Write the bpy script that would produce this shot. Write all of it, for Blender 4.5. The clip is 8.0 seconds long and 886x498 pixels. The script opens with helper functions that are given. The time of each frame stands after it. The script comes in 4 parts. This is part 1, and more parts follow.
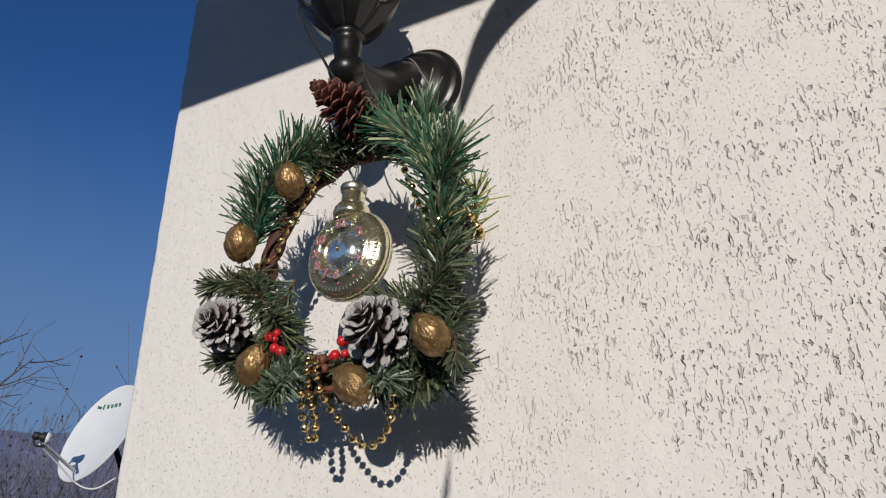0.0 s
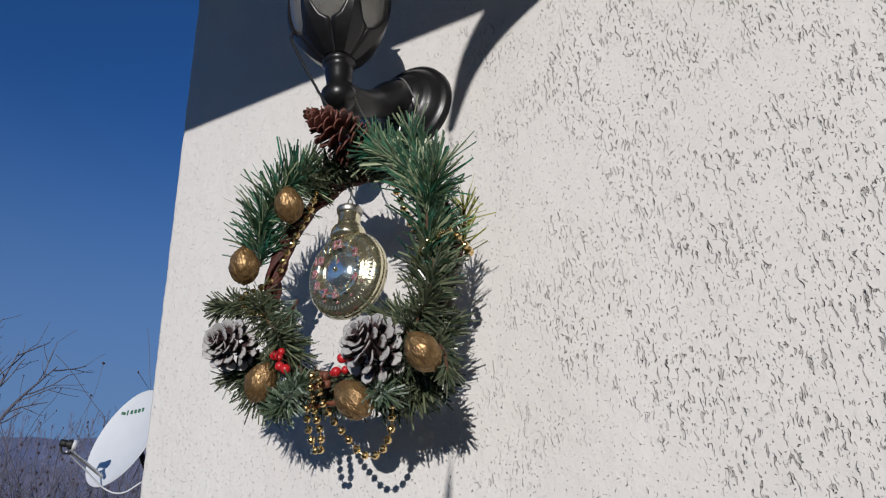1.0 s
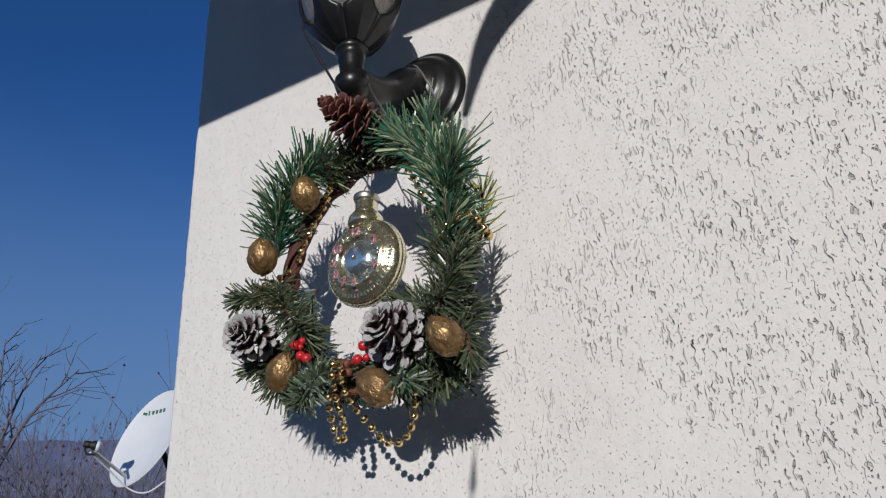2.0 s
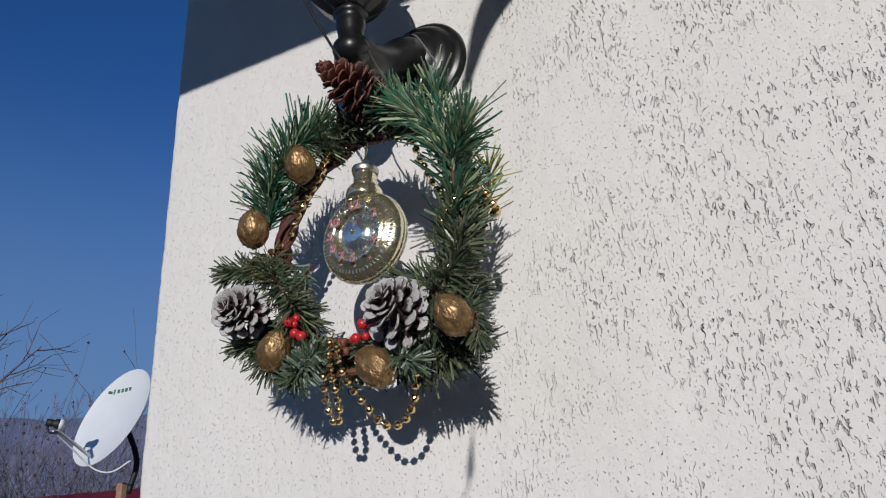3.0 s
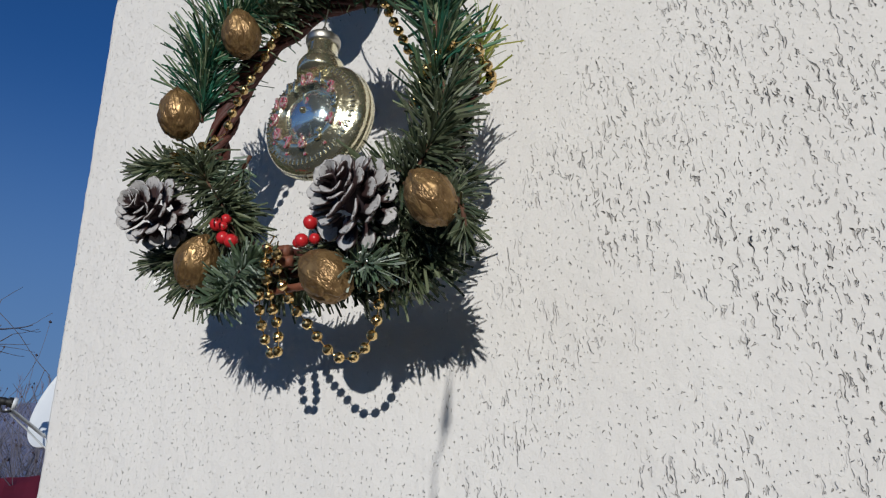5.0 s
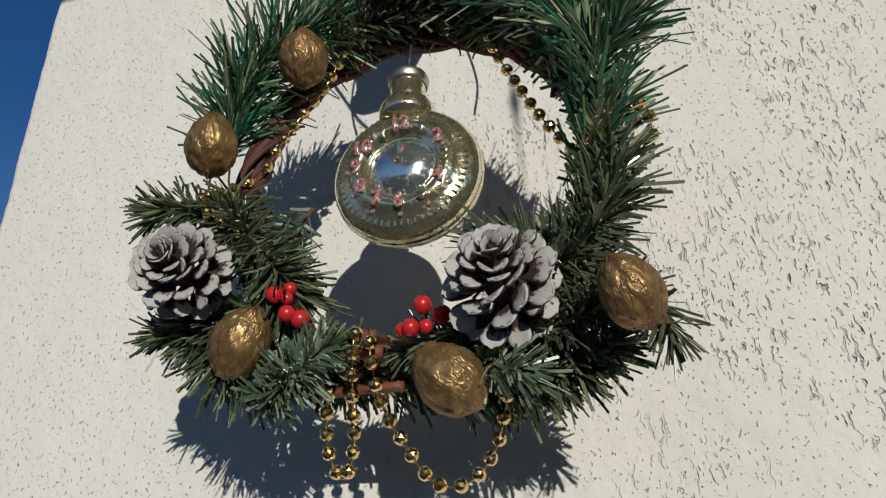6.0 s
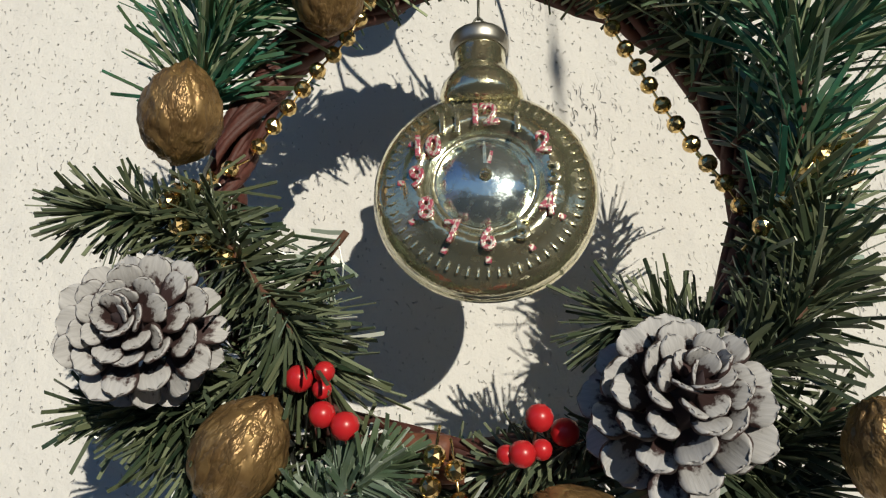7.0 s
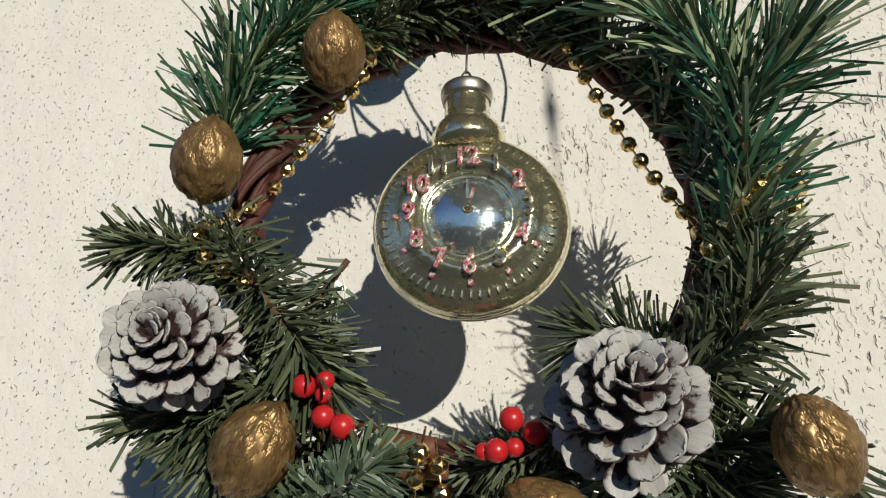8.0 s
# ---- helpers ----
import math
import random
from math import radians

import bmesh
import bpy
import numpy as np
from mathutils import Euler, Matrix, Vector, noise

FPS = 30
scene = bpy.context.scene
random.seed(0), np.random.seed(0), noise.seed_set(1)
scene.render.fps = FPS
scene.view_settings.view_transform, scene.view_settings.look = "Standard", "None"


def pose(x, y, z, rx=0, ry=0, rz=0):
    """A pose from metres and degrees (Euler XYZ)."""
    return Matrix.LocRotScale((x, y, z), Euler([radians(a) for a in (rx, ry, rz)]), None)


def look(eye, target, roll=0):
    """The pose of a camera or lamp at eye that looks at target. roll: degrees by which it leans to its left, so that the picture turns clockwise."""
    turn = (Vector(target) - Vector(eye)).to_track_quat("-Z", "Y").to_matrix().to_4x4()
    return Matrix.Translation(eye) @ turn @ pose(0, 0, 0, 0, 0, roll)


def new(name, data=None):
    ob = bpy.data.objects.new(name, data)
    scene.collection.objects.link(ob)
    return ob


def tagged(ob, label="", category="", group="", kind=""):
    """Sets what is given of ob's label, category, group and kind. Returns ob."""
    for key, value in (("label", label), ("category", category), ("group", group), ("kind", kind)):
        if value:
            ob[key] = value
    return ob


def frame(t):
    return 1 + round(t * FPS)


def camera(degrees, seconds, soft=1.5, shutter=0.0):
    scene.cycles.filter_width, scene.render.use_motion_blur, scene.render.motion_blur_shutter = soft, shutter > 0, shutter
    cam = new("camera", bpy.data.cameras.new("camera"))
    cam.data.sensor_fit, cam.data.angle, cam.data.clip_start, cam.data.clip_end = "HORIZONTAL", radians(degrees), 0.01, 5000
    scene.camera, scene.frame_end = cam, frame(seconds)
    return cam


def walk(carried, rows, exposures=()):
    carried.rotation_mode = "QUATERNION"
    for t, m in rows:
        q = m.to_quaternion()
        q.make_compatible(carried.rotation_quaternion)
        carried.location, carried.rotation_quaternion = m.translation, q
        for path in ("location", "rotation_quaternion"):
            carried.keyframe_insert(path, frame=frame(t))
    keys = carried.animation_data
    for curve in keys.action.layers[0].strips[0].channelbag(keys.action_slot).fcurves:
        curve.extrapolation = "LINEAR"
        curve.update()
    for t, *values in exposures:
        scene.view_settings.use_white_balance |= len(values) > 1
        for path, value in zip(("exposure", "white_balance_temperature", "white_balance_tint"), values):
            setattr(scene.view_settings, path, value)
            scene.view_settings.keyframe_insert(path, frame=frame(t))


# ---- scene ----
cam = camera(65.40, 8.0, soft=1.2)
PATH = [
    (0, (0.3086, -0.5321, 1.5120), (-0.1121, 0.2642, 1.9467), -2.11),
    (0.2, (0.3292, -0.5533, 1.5126), (-0.0980, 0.2473, 1.9326), -3.72),
    (0.5, (0.3371, -0.5355, 1.5113), (-0.0932, 0.2677, 1.9231), -4.48),
    (0.8, (0.3450, -0.5385, 1.5239), (-0.0710, 0.2649, 1.9499), -4.80),
    (1, (0.3416, -0.5524, 1.5173), (-0.0992, 0.2377, 1.9433), -3.86),
    (1.2, (0.3358, -0.5593, 1.5214), (-0.1004, 0.2369, 1.9407), -4.38),
    (1.5, (0.3386, -0.5597, 1.5191), (-0.1247, 0.2172, 1.9454), -4.82),
    (1.8, (0.3423, -0.5587, 1.5143), (-0.1260, 0.2134, 1.9438), -4.10),
    (2, (0.3330, -0.5467, 1.5122), (-0.1270, 0.2347, 1.9339), -4.71),
    (2.2, (0.3296, -0.5496, 1.5016), (-0.1471, 0.2348, 1.8985), -4.67),
    (3.3, (0.2805, -0.5243, 1.5222), (-0.1359, 0.2934, 1.9197), -4.05),
    (3.5, (0.2686, -0.5121, 1.5126), (-0.1635, 0.3016, 1.9013), -2.58),
    (3.8, (0.2455, -0.5034, 1.5092), (-0.1862, 0.3271, 1.8611), -2.25),
    (4, (0.2269, -0.4898, 1.5051), (-0.1684, 0.3571, 1.8605), -3.95),
    (4.2, (0.2230, -0.4678, 1.5112), (-0.1062, 0.3968, 1.8909), -5.50),
    (5.3, (0.2321, -0.4151, 1.5061), (-0.1879, 0.4082, 1.8879), -3.17),
    (5.5, (0.2126, -0.4345, 1.5275), (-0.1965, 0.4015, 1.8931), -2.60),
    (5.8, (0.1219, -0.4215, 1.5332), (-0.1426, 0.4299, 1.9862), -3.64),
    (6, (0.0805, -0.4005, 1.5591), (-0.1176, 0.4647, 2.0199), -4.17),
    (6.2, (0.0349, -0.3838, 1.5932), (-0.0665, 0.5208, 2.0071), -4.20),
    (6.5, (0.0011, -0.3613, 1.6303), (-0.0639, 0.5663, 1.9981), -3.72),
    (6.8, (-0.0117, -0.3351, 1.6411), (-0.0613, 0.5921, 2.0123), -4.03),
    (7, (-0.0107, -0.3387, 1.6595), (-0.0402, 0.6049, 1.9894), -4.00),
    (7.5, (0.0026, -0.3605, 1.6554), (-0.0814, 0.5698, 2.0125), -3.25),
    (8, (0.0073, -0.3660, 1.6423), (-0.0669, 0.5533, 2.0287), -3.74),
]
walk(cam, [(t, look(eye, target, roll)) for t, eye, target, roll in PATH],
     exposures=[(0.0, 0.08, 6950, 10), (0.4, 0.02, 6560, 10), (5.4, -0.01, 6430, 6), (6.0, -0.05, 6950, 4), (6.6, 0.15, 7400, 3), (8.0, 0.19, 7350, 3)])

# ---- world, sun, exposure ----
SUN_WAY = Vector((-0.475, 1.0, -0.17)).normalized()
world = bpy.data.worlds.new("sky_world")
scene.world = world
world.use_nodes = True
wt = world.node_tree
sky = wt.nodes.new("ShaderNodeTexSky")
sky.sky_type = "NISHITA"
sky.sun_disc = False
sky.sun_elevation = math.asin(-SUN_WAY.z)
sky.sun_rotation = math.atan2(-SUN_WAY.x, -SUN_WAY.y)
sky.altitude = 900
sky.air_density, sky.dust_density, sky.ozone_density = 1.15, 0.35, 5.6
# winter haze that pales the sky evenly all round towards the horizon
way = wt.nodes.new("ShaderNodeTexCoord")
up = wt.nodes.new("ShaderNodeSeparateXYZ")
wt.links.new(way.outputs["Generated"], up.inputs[0])
haze = wt.nodes.new("ShaderNodeMapRange")
haze.interpolation_type = "SMOOTHSTEP"
haze.inputs["From Min"].default_value, haze.inputs["From Max"].default_value = 0.14, 0.62
haze.inputs["To Min"].default_value, haze.inputs["To Max"].default_value = 0.85, 0.0
wt.links.new(up.outputs[2], haze.inputs["Value"])
pale = wt.nodes.new("ShaderNodeMix")
pale.data_type = "RGBA"
pale.inputs[7].default_value = (1.15, 2.0, 3.6, 1)
wt.links.new(haze.outputs[0], pale.inputs[0])
violet = wt.nodes.new("ShaderNodeVectorMath")
violet.operation = "MULTIPLY"
violet.inputs[1].default_value = (0.66, 0.88, 1.14)
wt.links.new(sky.outputs[0], violet.inputs[0])
wt.links.new(violet.outputs[0], pale.inputs[6])
wt.links.new(pale.outputs[2], wt.nodes["Background"].inputs[0])
wt.nodes["Background"].inputs[1].default_value = 0.105
sun = new("sun", bpy.data.lights.new("sun", "SUN"))
sun.data.energy, sun.data.angle, sun.data.color = 2.95, radians(0.55), (1.0, 0.965, 0.94)
sun.matrix_world = look((3, -5, 3), Vector((3, -5, 3)) + SUN_WAY)

# ---- materials ----


def nodes_of(name):
    mat = bpy.data.materials.new(name)
    mat.use_nodes = True
    nt = mat.node_tree
    return mat, nt, nt.nodes["Principled BSDF"]


def link(nt, a, b):
    nt.links.new(a, b)


def coords(nt, scale=(1, 1, 1), kind="Object"):
    tc = nt.nodes.new("ShaderNodeTexCoord")
    mp = nt.nodes.new("ShaderNodeMapping")
    mp.inputs["Scale"].default_value = scale
    link(nt, tc.outputs[kind], mp.inputs[0])
    return mp.outputs[0]


def noise_of(nt, vec, scale, detail=3.0, rough=0.55):
    n = nt.nodes.new("ShaderNodeTexNoise")
    n.inputs["Scale"].default_value, n.inputs["Detail"].default_value, n.inputs["Roughness"].default_value = scale, detail, rough
    link(nt, vec, n.inputs["Vector"])
    return n.outputs[0]


def ramp(nt, value, stops):
    r = nt.nodes.new("ShaderNodeValToRGB")
    el = r.color_ramp.elements
    while len(el) < len(stops):
        el.new(0.5)
    for e, (p, c) in zip(el, stops):
        e.position = p
        e.color = (c, c, c, 1) if isinstance(c, (int, float)) else (*c, 1)
    link(nt, value, r.inputs[0])
    return r.outputs[0]


def calc(nt, op, a, b=None, c=None):
    m = nt.nodes.new("ShaderNodeMath")
    m.operation = op
    for i, v in enumerate((a, b, c)):
        if v is None:
            continue
        if isinstance(v, (int, float)):
            m.inputs[i].default_value = v
        else:
            link(nt, v, m.inputs[i])
    return m.outputs[0]


def mix(nt, fac, a, b, blend="MIX"):
    m = nt.nodes.new("ShaderNodeMix")
    m.data_type, m.blend_type = "RGBA", blend
    for sock, v in ((m.inputs[0], fac), (m.inputs[6], a), (m.inputs[7], b)):
        if isinstance(v, (int, float)):
            sock.default_value = v
        elif isinstance(v, tuple):
            sock.default_value = (*v, 1)
        else:
            link(nt, v, sock)
    return m.outputs[2]


def bump(nt, bsdf, height, strength=0.5, dist=0.001):
    b = nt.nodes.new("ShaderNodeBump")
    b.inputs["Strength"].default_value, b.inputs["Distance"].default_value = strength, dist
    link(nt, height, b.inputs["Height"])
    link(nt, b.outputs[0], bsdf.inputs["Normal"])


def island(nt):
    return nt.nodes.new("ShaderNodeNewGeometry").outputs["Random Per Island"]


def own_random(nt):
    return nt.nodes.new("ShaderNodeObjectInfo").outputs["Random"]


def simple(name, colour, rough=0.5, metal=0.0, grain=200.0, vary=0.25, relief=0.2, dist=0.0005):
    mat, nt, b = nodes_of(name)
    v = coords(nt)
    n = noise_of(nt, v, grain, 4)
    big = noise_of(nt, v, grain * 0.13, 2)
    lo = tuple(c * (1 - vary) for c in colour)
    hi = tuple(min(1, c * (1 + vary)) for c in colour)
    f = calc(nt, "ADD", calc(nt, "MULTIPLY", n, 0.55), calc(nt, "MULTIPLY", big, 0.45))
    link(nt, mix(nt, ramp(nt, f, [(0.3, 0.0), (0.7, 1.0)]), lo, hi), b.inputs["Base Color"])
    b.inputs["Roughness"].default_value, b.inputs["Metallic"].default_value = rough, metal
    if relief:
        bump(nt, b, n, relief, dist)
    return mat


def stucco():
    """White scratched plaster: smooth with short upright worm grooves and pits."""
    mat, nt, b = nodes_of("stucco")
    v = coords(nt)
    warp = nt.nodes.new("ShaderNodeVectorMath")
    warp.operation = "MULTIPLY_ADD"
    wn = nt.nodes.new("ShaderNodeTexNoise")
    wn.inputs["Scale"].default_value = 150
    link(nt, v, wn.inputs["Vector"])
    link(nt, wn.outputs["Color"], warp.inputs[0])
    warp.inputs[1].default_value = (0.0062, 0.0, 0.006)
    link(nt, v, warp.inputs[2])

    def dashes(sx, sz, low, high, seed, where):
        """Short upright gouges: stretched noise cut off high, with soft flanks."""
        mp = nt.nodes.new("ShaderNodeMapping")
        mp.inputs["Scale"].default_value = (sx, 30, sz)
        mp.inputs["Location"].default_value = (seed, seed * 1.7, seed * 0.6)
        mp.inputs["Rotation"].default_value = (0, radians(1.5), 0)
        link(nt, where, mp.inputs[0])
        return ramp(nt, noise_of(nt, mp.outputs[0], 1.0, 1.6, 0.45), [(low, 0.0), (high, 1.0)])

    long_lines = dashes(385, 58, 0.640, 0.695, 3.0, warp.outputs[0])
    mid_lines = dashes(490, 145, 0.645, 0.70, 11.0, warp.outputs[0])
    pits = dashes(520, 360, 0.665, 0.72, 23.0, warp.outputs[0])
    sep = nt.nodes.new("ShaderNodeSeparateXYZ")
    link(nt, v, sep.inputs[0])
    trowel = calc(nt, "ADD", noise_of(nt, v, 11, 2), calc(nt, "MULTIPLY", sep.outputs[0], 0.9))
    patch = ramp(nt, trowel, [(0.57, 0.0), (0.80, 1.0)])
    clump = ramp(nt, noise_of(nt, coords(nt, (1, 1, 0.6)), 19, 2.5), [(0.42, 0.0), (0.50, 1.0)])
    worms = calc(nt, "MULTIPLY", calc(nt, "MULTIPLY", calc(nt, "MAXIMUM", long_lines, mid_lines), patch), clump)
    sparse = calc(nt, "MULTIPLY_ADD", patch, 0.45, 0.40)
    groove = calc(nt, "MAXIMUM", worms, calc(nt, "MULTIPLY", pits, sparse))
    fine = noise_of(nt, v, 700, 4)
    wave = noise_of(nt, v, 45, 3)
    stain = noise_of(nt, coords(nt, (6, 6, 2.2)), 1.0, 4)
    base = mix(nt, ramp(nt, stain, [(0.35, 0.0), (0.7, 1.0)]), (0.76, 0.735, 0.70), (0.82, 0.80, 0.765))
    base = mix(nt, calc(nt, "MULTIPLY", fine, 0.25), base, (0.66, 0.64, 0.61))
    # shade inside the grooves is put into the colour as a darker tone
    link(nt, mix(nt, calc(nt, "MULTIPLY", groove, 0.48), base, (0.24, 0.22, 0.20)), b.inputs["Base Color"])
    b.inputs["Roughness"].default_value = 0.85
    h = calc(nt, "SUBTRACT", calc(nt, "ADD", calc(nt, "MULTIPLY", fine, 0.06), calc(nt, "MULTIPLY", wave, 0.5)), groove)
    bump(nt, b, h, 1.0, 0.0050)
    return mat


def needle_mat(name, low, high, tip, pale):
    mat, nt, b = nodes_of(name)
    r = island(nt)
    n = noise_of(nt, coords(nt), 60, 2)
    c = mix(nt, r, low, high)
    c = mix(nt, ramp(nt, n, [(0.45, 0.0), (0.75, 0.7)]), c, tip)
    # pale share of bristles: lighter plastic plus sunlit glints put into the colour
    c = mix(nt, ramp(nt, r, [(0.76, 0.0), (0.84, 1.0)]), c, pale)
    link(nt, c, b.inputs["Base Color"])
    b.inputs["Roughness"].default_value = 0.28
    b.inputs["Transmission Weight"].default_value = 0.0
    return mat


def cone_scale_mat(name, wood, frost, start, rough=0.6, spray=0.0):
    """Woody scale; frost coats the outer end and, where sprayed, more of the inner face."""
    mat, nt, b = nodes_of(name)
    tc = nt.nodes.new("ShaderNodeTexCoord")
    sep = nt.nodes.new("ShaderNodeSeparateXYZ")
    link(nt, tc.outputs["Object"], sep.inputs[0])
    n = noise_of(nt, coords(nt), 350, 3)
    streak = noise_of(nt, coords(nt, (900, 90, 90)), 1.0, 3)
    along = calc(nt, "ADD", calc(nt, "MULTIPLY", sep.outputs[1], 36.0), calc(nt, "MULTIPLY", n, 0.55))
    along = calc(nt, "ADD", along, calc(nt, "MULTIPLY", own_random(nt), 0.12))
    face = nt.nodes.new("ShaderNodeSeparateXYZ")
    link(nt, tc.outputs["Normal"], face.inputs[0])
    # undersides stay darker: part bare wood, part shade put into the colour
    along = calc(nt, "ADD", along, calc(nt, "MULTIPLY", face.outputs[2], spray))
    cover = ramp(nt, along, [(start, 0.0), (start + 0.16, 1.0)])
    woody = mix(nt, streak, tuple(c * 0.5 for c in wood), wood)
    white = mix(nt, ramp(nt, streak, [(0.3, 0.0), (0.7, 1.0)]), tuple(c * 0.80 for c in frost), frost)
    link(nt, mix(nt, cover, woody, white), b.inputs["Base Color"])
    b.inputs["Roughness"].default_value = rough
    bump(nt, b, streak, 0.18, 0.0006)
    return mat


def walnut_mat():
    mat, nt, b = nodes_of("gilded_shell")
    v = coords(nt)
    vein = noise_of(nt, coords(nt, (1, 1, 0.42)), 210, 3)
    veins = ramp(nt, calc(nt, "ABSOLUTE", calc(nt, "SUBTRACT", vein, 0.5)), [(0.0, 0.0), (0.10, 1.0)])
    worn = noise_of(nt, v, 150, 4)
    c = mix(nt, ramp(nt, worn, [(0.35, 0.0), (0.7, 1.0)]), (0.23, 0.135, 0.058), (0.42, 0.27, 0.115))
    link(nt, mix(nt, ramp(nt, veins, [(0.0, 0.5), (1.0, 1.0)]), (0.13, 0.075, 0.033), c), b.inputs["Base Color"])
    b.inputs["Metallic"].default_value = 0.55
    b.inputs["Roughness"].default_value = 0.40
    bump(nt, b, calc(nt, "ADD", veins, calc(nt, "MULTIPLY", worn, 0.5)), 0.38, 0.0009)
    return mat


def glass_silver(name, colour, rough, relief=0.5):
    mat, nt, b = nodes_of(name)
    v = coords(nt)
    n = noise_of(nt, v, 120, 4)
    worn = ramp(nt, noise_of(nt, v, 330, 3), [(0.52, 0.0), (0.66, 1.0)])
    c = mix(nt, n, tuple(x * 0.8 for x in colour), colour)
    link(nt, mix(nt, calc(nt, "MULTIPLY", worn, 0.22), c, (0.25, 0.2, 0.1)), b.inputs["Base Color"])
    b.inputs["Metallic"].default_value = 0.92
    link(nt, calc(nt, "ADD", calc(nt, "MULTIPLY", worn, 0.16), rough), b.inputs["Roughness"])
    b.inputs["Coat Weight"].default_value = 0.5
    b.inputs["Coat Roughness"].default_value = 0.08
    bump(nt, b, calc(nt, "ADD", n, calc(nt, "MULTIPLY", noise_of(nt, v, 420, 2), 0.35)), relief, 0.0011)
    return mat


def worn_paint():
    """Red paint rubbed through to the silver below."""
    mat, nt, b = nodes_of("worn_red_paint")
    n = noise_of(nt, coords(nt), 900, 3)
    gone = ramp(nt, n, [(0.47, 0.0), (0.56, 1.0)])
    link(nt, mix(nt, gone, (0.40, 0.06, 0.10), (0.72, 0.68, 0.58)), b.inputs["Base Color"])
    link(nt, calc(nt, "MULTIPLY", gone, 0.8), b.inputs["Metallic"])
    b.inputs["Roughness"].default_value = 0.35
    return mat


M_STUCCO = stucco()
M_GREEN = needle_mat("green_needles", (0.018, 0.085, 0.052), (0.14, 0.205, 0.10), (0.03, 0.25, 0.17), (0.38, 0.44, 0.27))
M_DARK = needle_mat("dull_green_needles", (0.028, 0.052, 0.030), (0.14, 0.155, 0.08), (0.12, 0.15, 0.105), (0.20, 0.23, 0.14))
M_FROST = needle_mat("frosted_needles", (0.07, 0.12, 0.07), (0.14, 0.18, 0.10), (0.26, 0.33, 0.28), (0.36, 0.42, 0.35))
M_YELLOW = needle_mat("yellow_green_needles", (0.16, 0.20, 0.03), (0.30, 0.32, 0.06), (0.22, 0.30, 0.08), (0.42, 0.42, 0.12))
M_TWIG = simple("twig_bark", (0.11, 0.05, 0.03), 0.8, 0, 300, 0.4, 0.5)
M_VINE = simple("red_vine", (0.078, 0.022, 0.016), 0.62, 0, 260, 0.45, 0.6, 0.0008)
M_STICK = simple("peeled_stick", (0.16, 0.055, 0.030), 0.6, 0, 260, 0.4, 0.5, 0.0006)
M_CONE_W = cone_scale_mat("frosted_scale", (0.075, 0.040, 0.038), (0.56, 0.545, 0.54), 0.90, 0.6, 0.26)
M_CONE_B = cone_scale_mat("varnished_scale", (0.085, 0.027, 0.022), (0.22, 0.082, 0.06), 0.74, 0.38)
M_WALNUT = walnut_mat()
M_BERRY = simple("red_lacquer", (0.54, 0.02, 0.026), 0.32, 0, 90, 0.15, 0.05)
M_GOLD = simple("gilt", (0.80, 0.57, 0.26), 0.2, 1.0, 200, 0.15, 0.03)
M_SILVER = glass_silver("gilt_glass", (0.92, 0.86, 0.60), 0.16)
M_BLUE = glass_silver("blue_silver_glass", (0.76, 0.88, 0.89), 0.16, 0.22)
M_PINK = worn_paint()
M_CAP = simple("tin", (0.50, 0.48, 0.43), 0.42, 1.0, 300, 0.2, 0.15)
M_IRON = simple("black_iron", (0.011, 0.011, 0.012), 0.34, 0.1, 160, 0.5, 0.2)
M_WIRE = simple("wire", (0.10, 0.10, 0.08), 0.45, 0.5, 300, 0.2, 0.0)
M_CORD = simple("black_cord", (0.012, 0.012, 0.012), 0.6, 0.0, 300, 0.2, 0.0)
M_DISH = simple("dish_paint", (0.72, 0.74, 0.74), 0.45, 0.0, 6, 0.05, 0.05)
M_MARK = simple("green_print", (0.05, 0.16, 0.09), 0.6, 0.0, 30, 0.2, 0.0)
M_STEEL = simple("galvanised", (0.55, 0.55, 0.53), 0.4, 0.7, 40, 0.2, 0.1)
M_RED = simple("red_sheet", (0.13, 0.012, 0.018), 0.45, 0.0, 8, 0.3, 0.1)
M_POST = simple("post_timber", (0.33, 0.19, 0.12), 0.75, 0.0, 30, 0.35, 0.4)
# grey bark with bluish haze mixed into its colour
M_BARK = simple("hazed_grey_bark", (0.125, 0.12, 0.145), 0.85, 0.0, 20, 0.3, 0.2)
M_SEED = simple("dry_leaf", (0.06, 0.04, 0.045), 0.85, 0.0, 50, 0.4, 0.1)
# blue distance haze is put into the colours of hill and far trunks
M_HILL = simple("hazed_hillside", (0.26, 0.275, 0.38), 0.95, 0.0, 0.02, 0.35, 0.0)
M_FAR = simple("haze_tinted_bark", (0.15, 0.15, 0.21), 0.95, 0.0, 0.3, 0.3, 0.0)
M_GROUND = simple("dry_grass", (0.22, 0.165, 0.10), 0.95, 0.0, 3, 0.4, 0.3, 0.02)
M_BLOCK = simple("block_plaster", (0.24, 0.18, 0.13), 0.85, 0.0, 5, 0.25, 0.2)
M_PLASTER = simple("eave_paint", (0.27, 0.22, 0.17), 0.8, 0.0, 12, 0.15, 0.2)


def lamp_glass():
    mat, nt, b = nodes_of("smoked_glass")
    n = noise_of(nt, coords(nt), 60, 3)
    link(nt, mix(nt, n, (0.40, 0.39, 0.36), (0.52, 0.50, 0.46)), b.inputs["Base Color"])
    b.inputs["Roughness"].default_value = 0.12
    b.inputs["Transmission Weight"].default_value = 0.7
    b.inputs["IOR"].default_value = 1.45
    return mat


M_GLASS = lamp_glass()

# ---- builders ----
rng = random.Random(7)


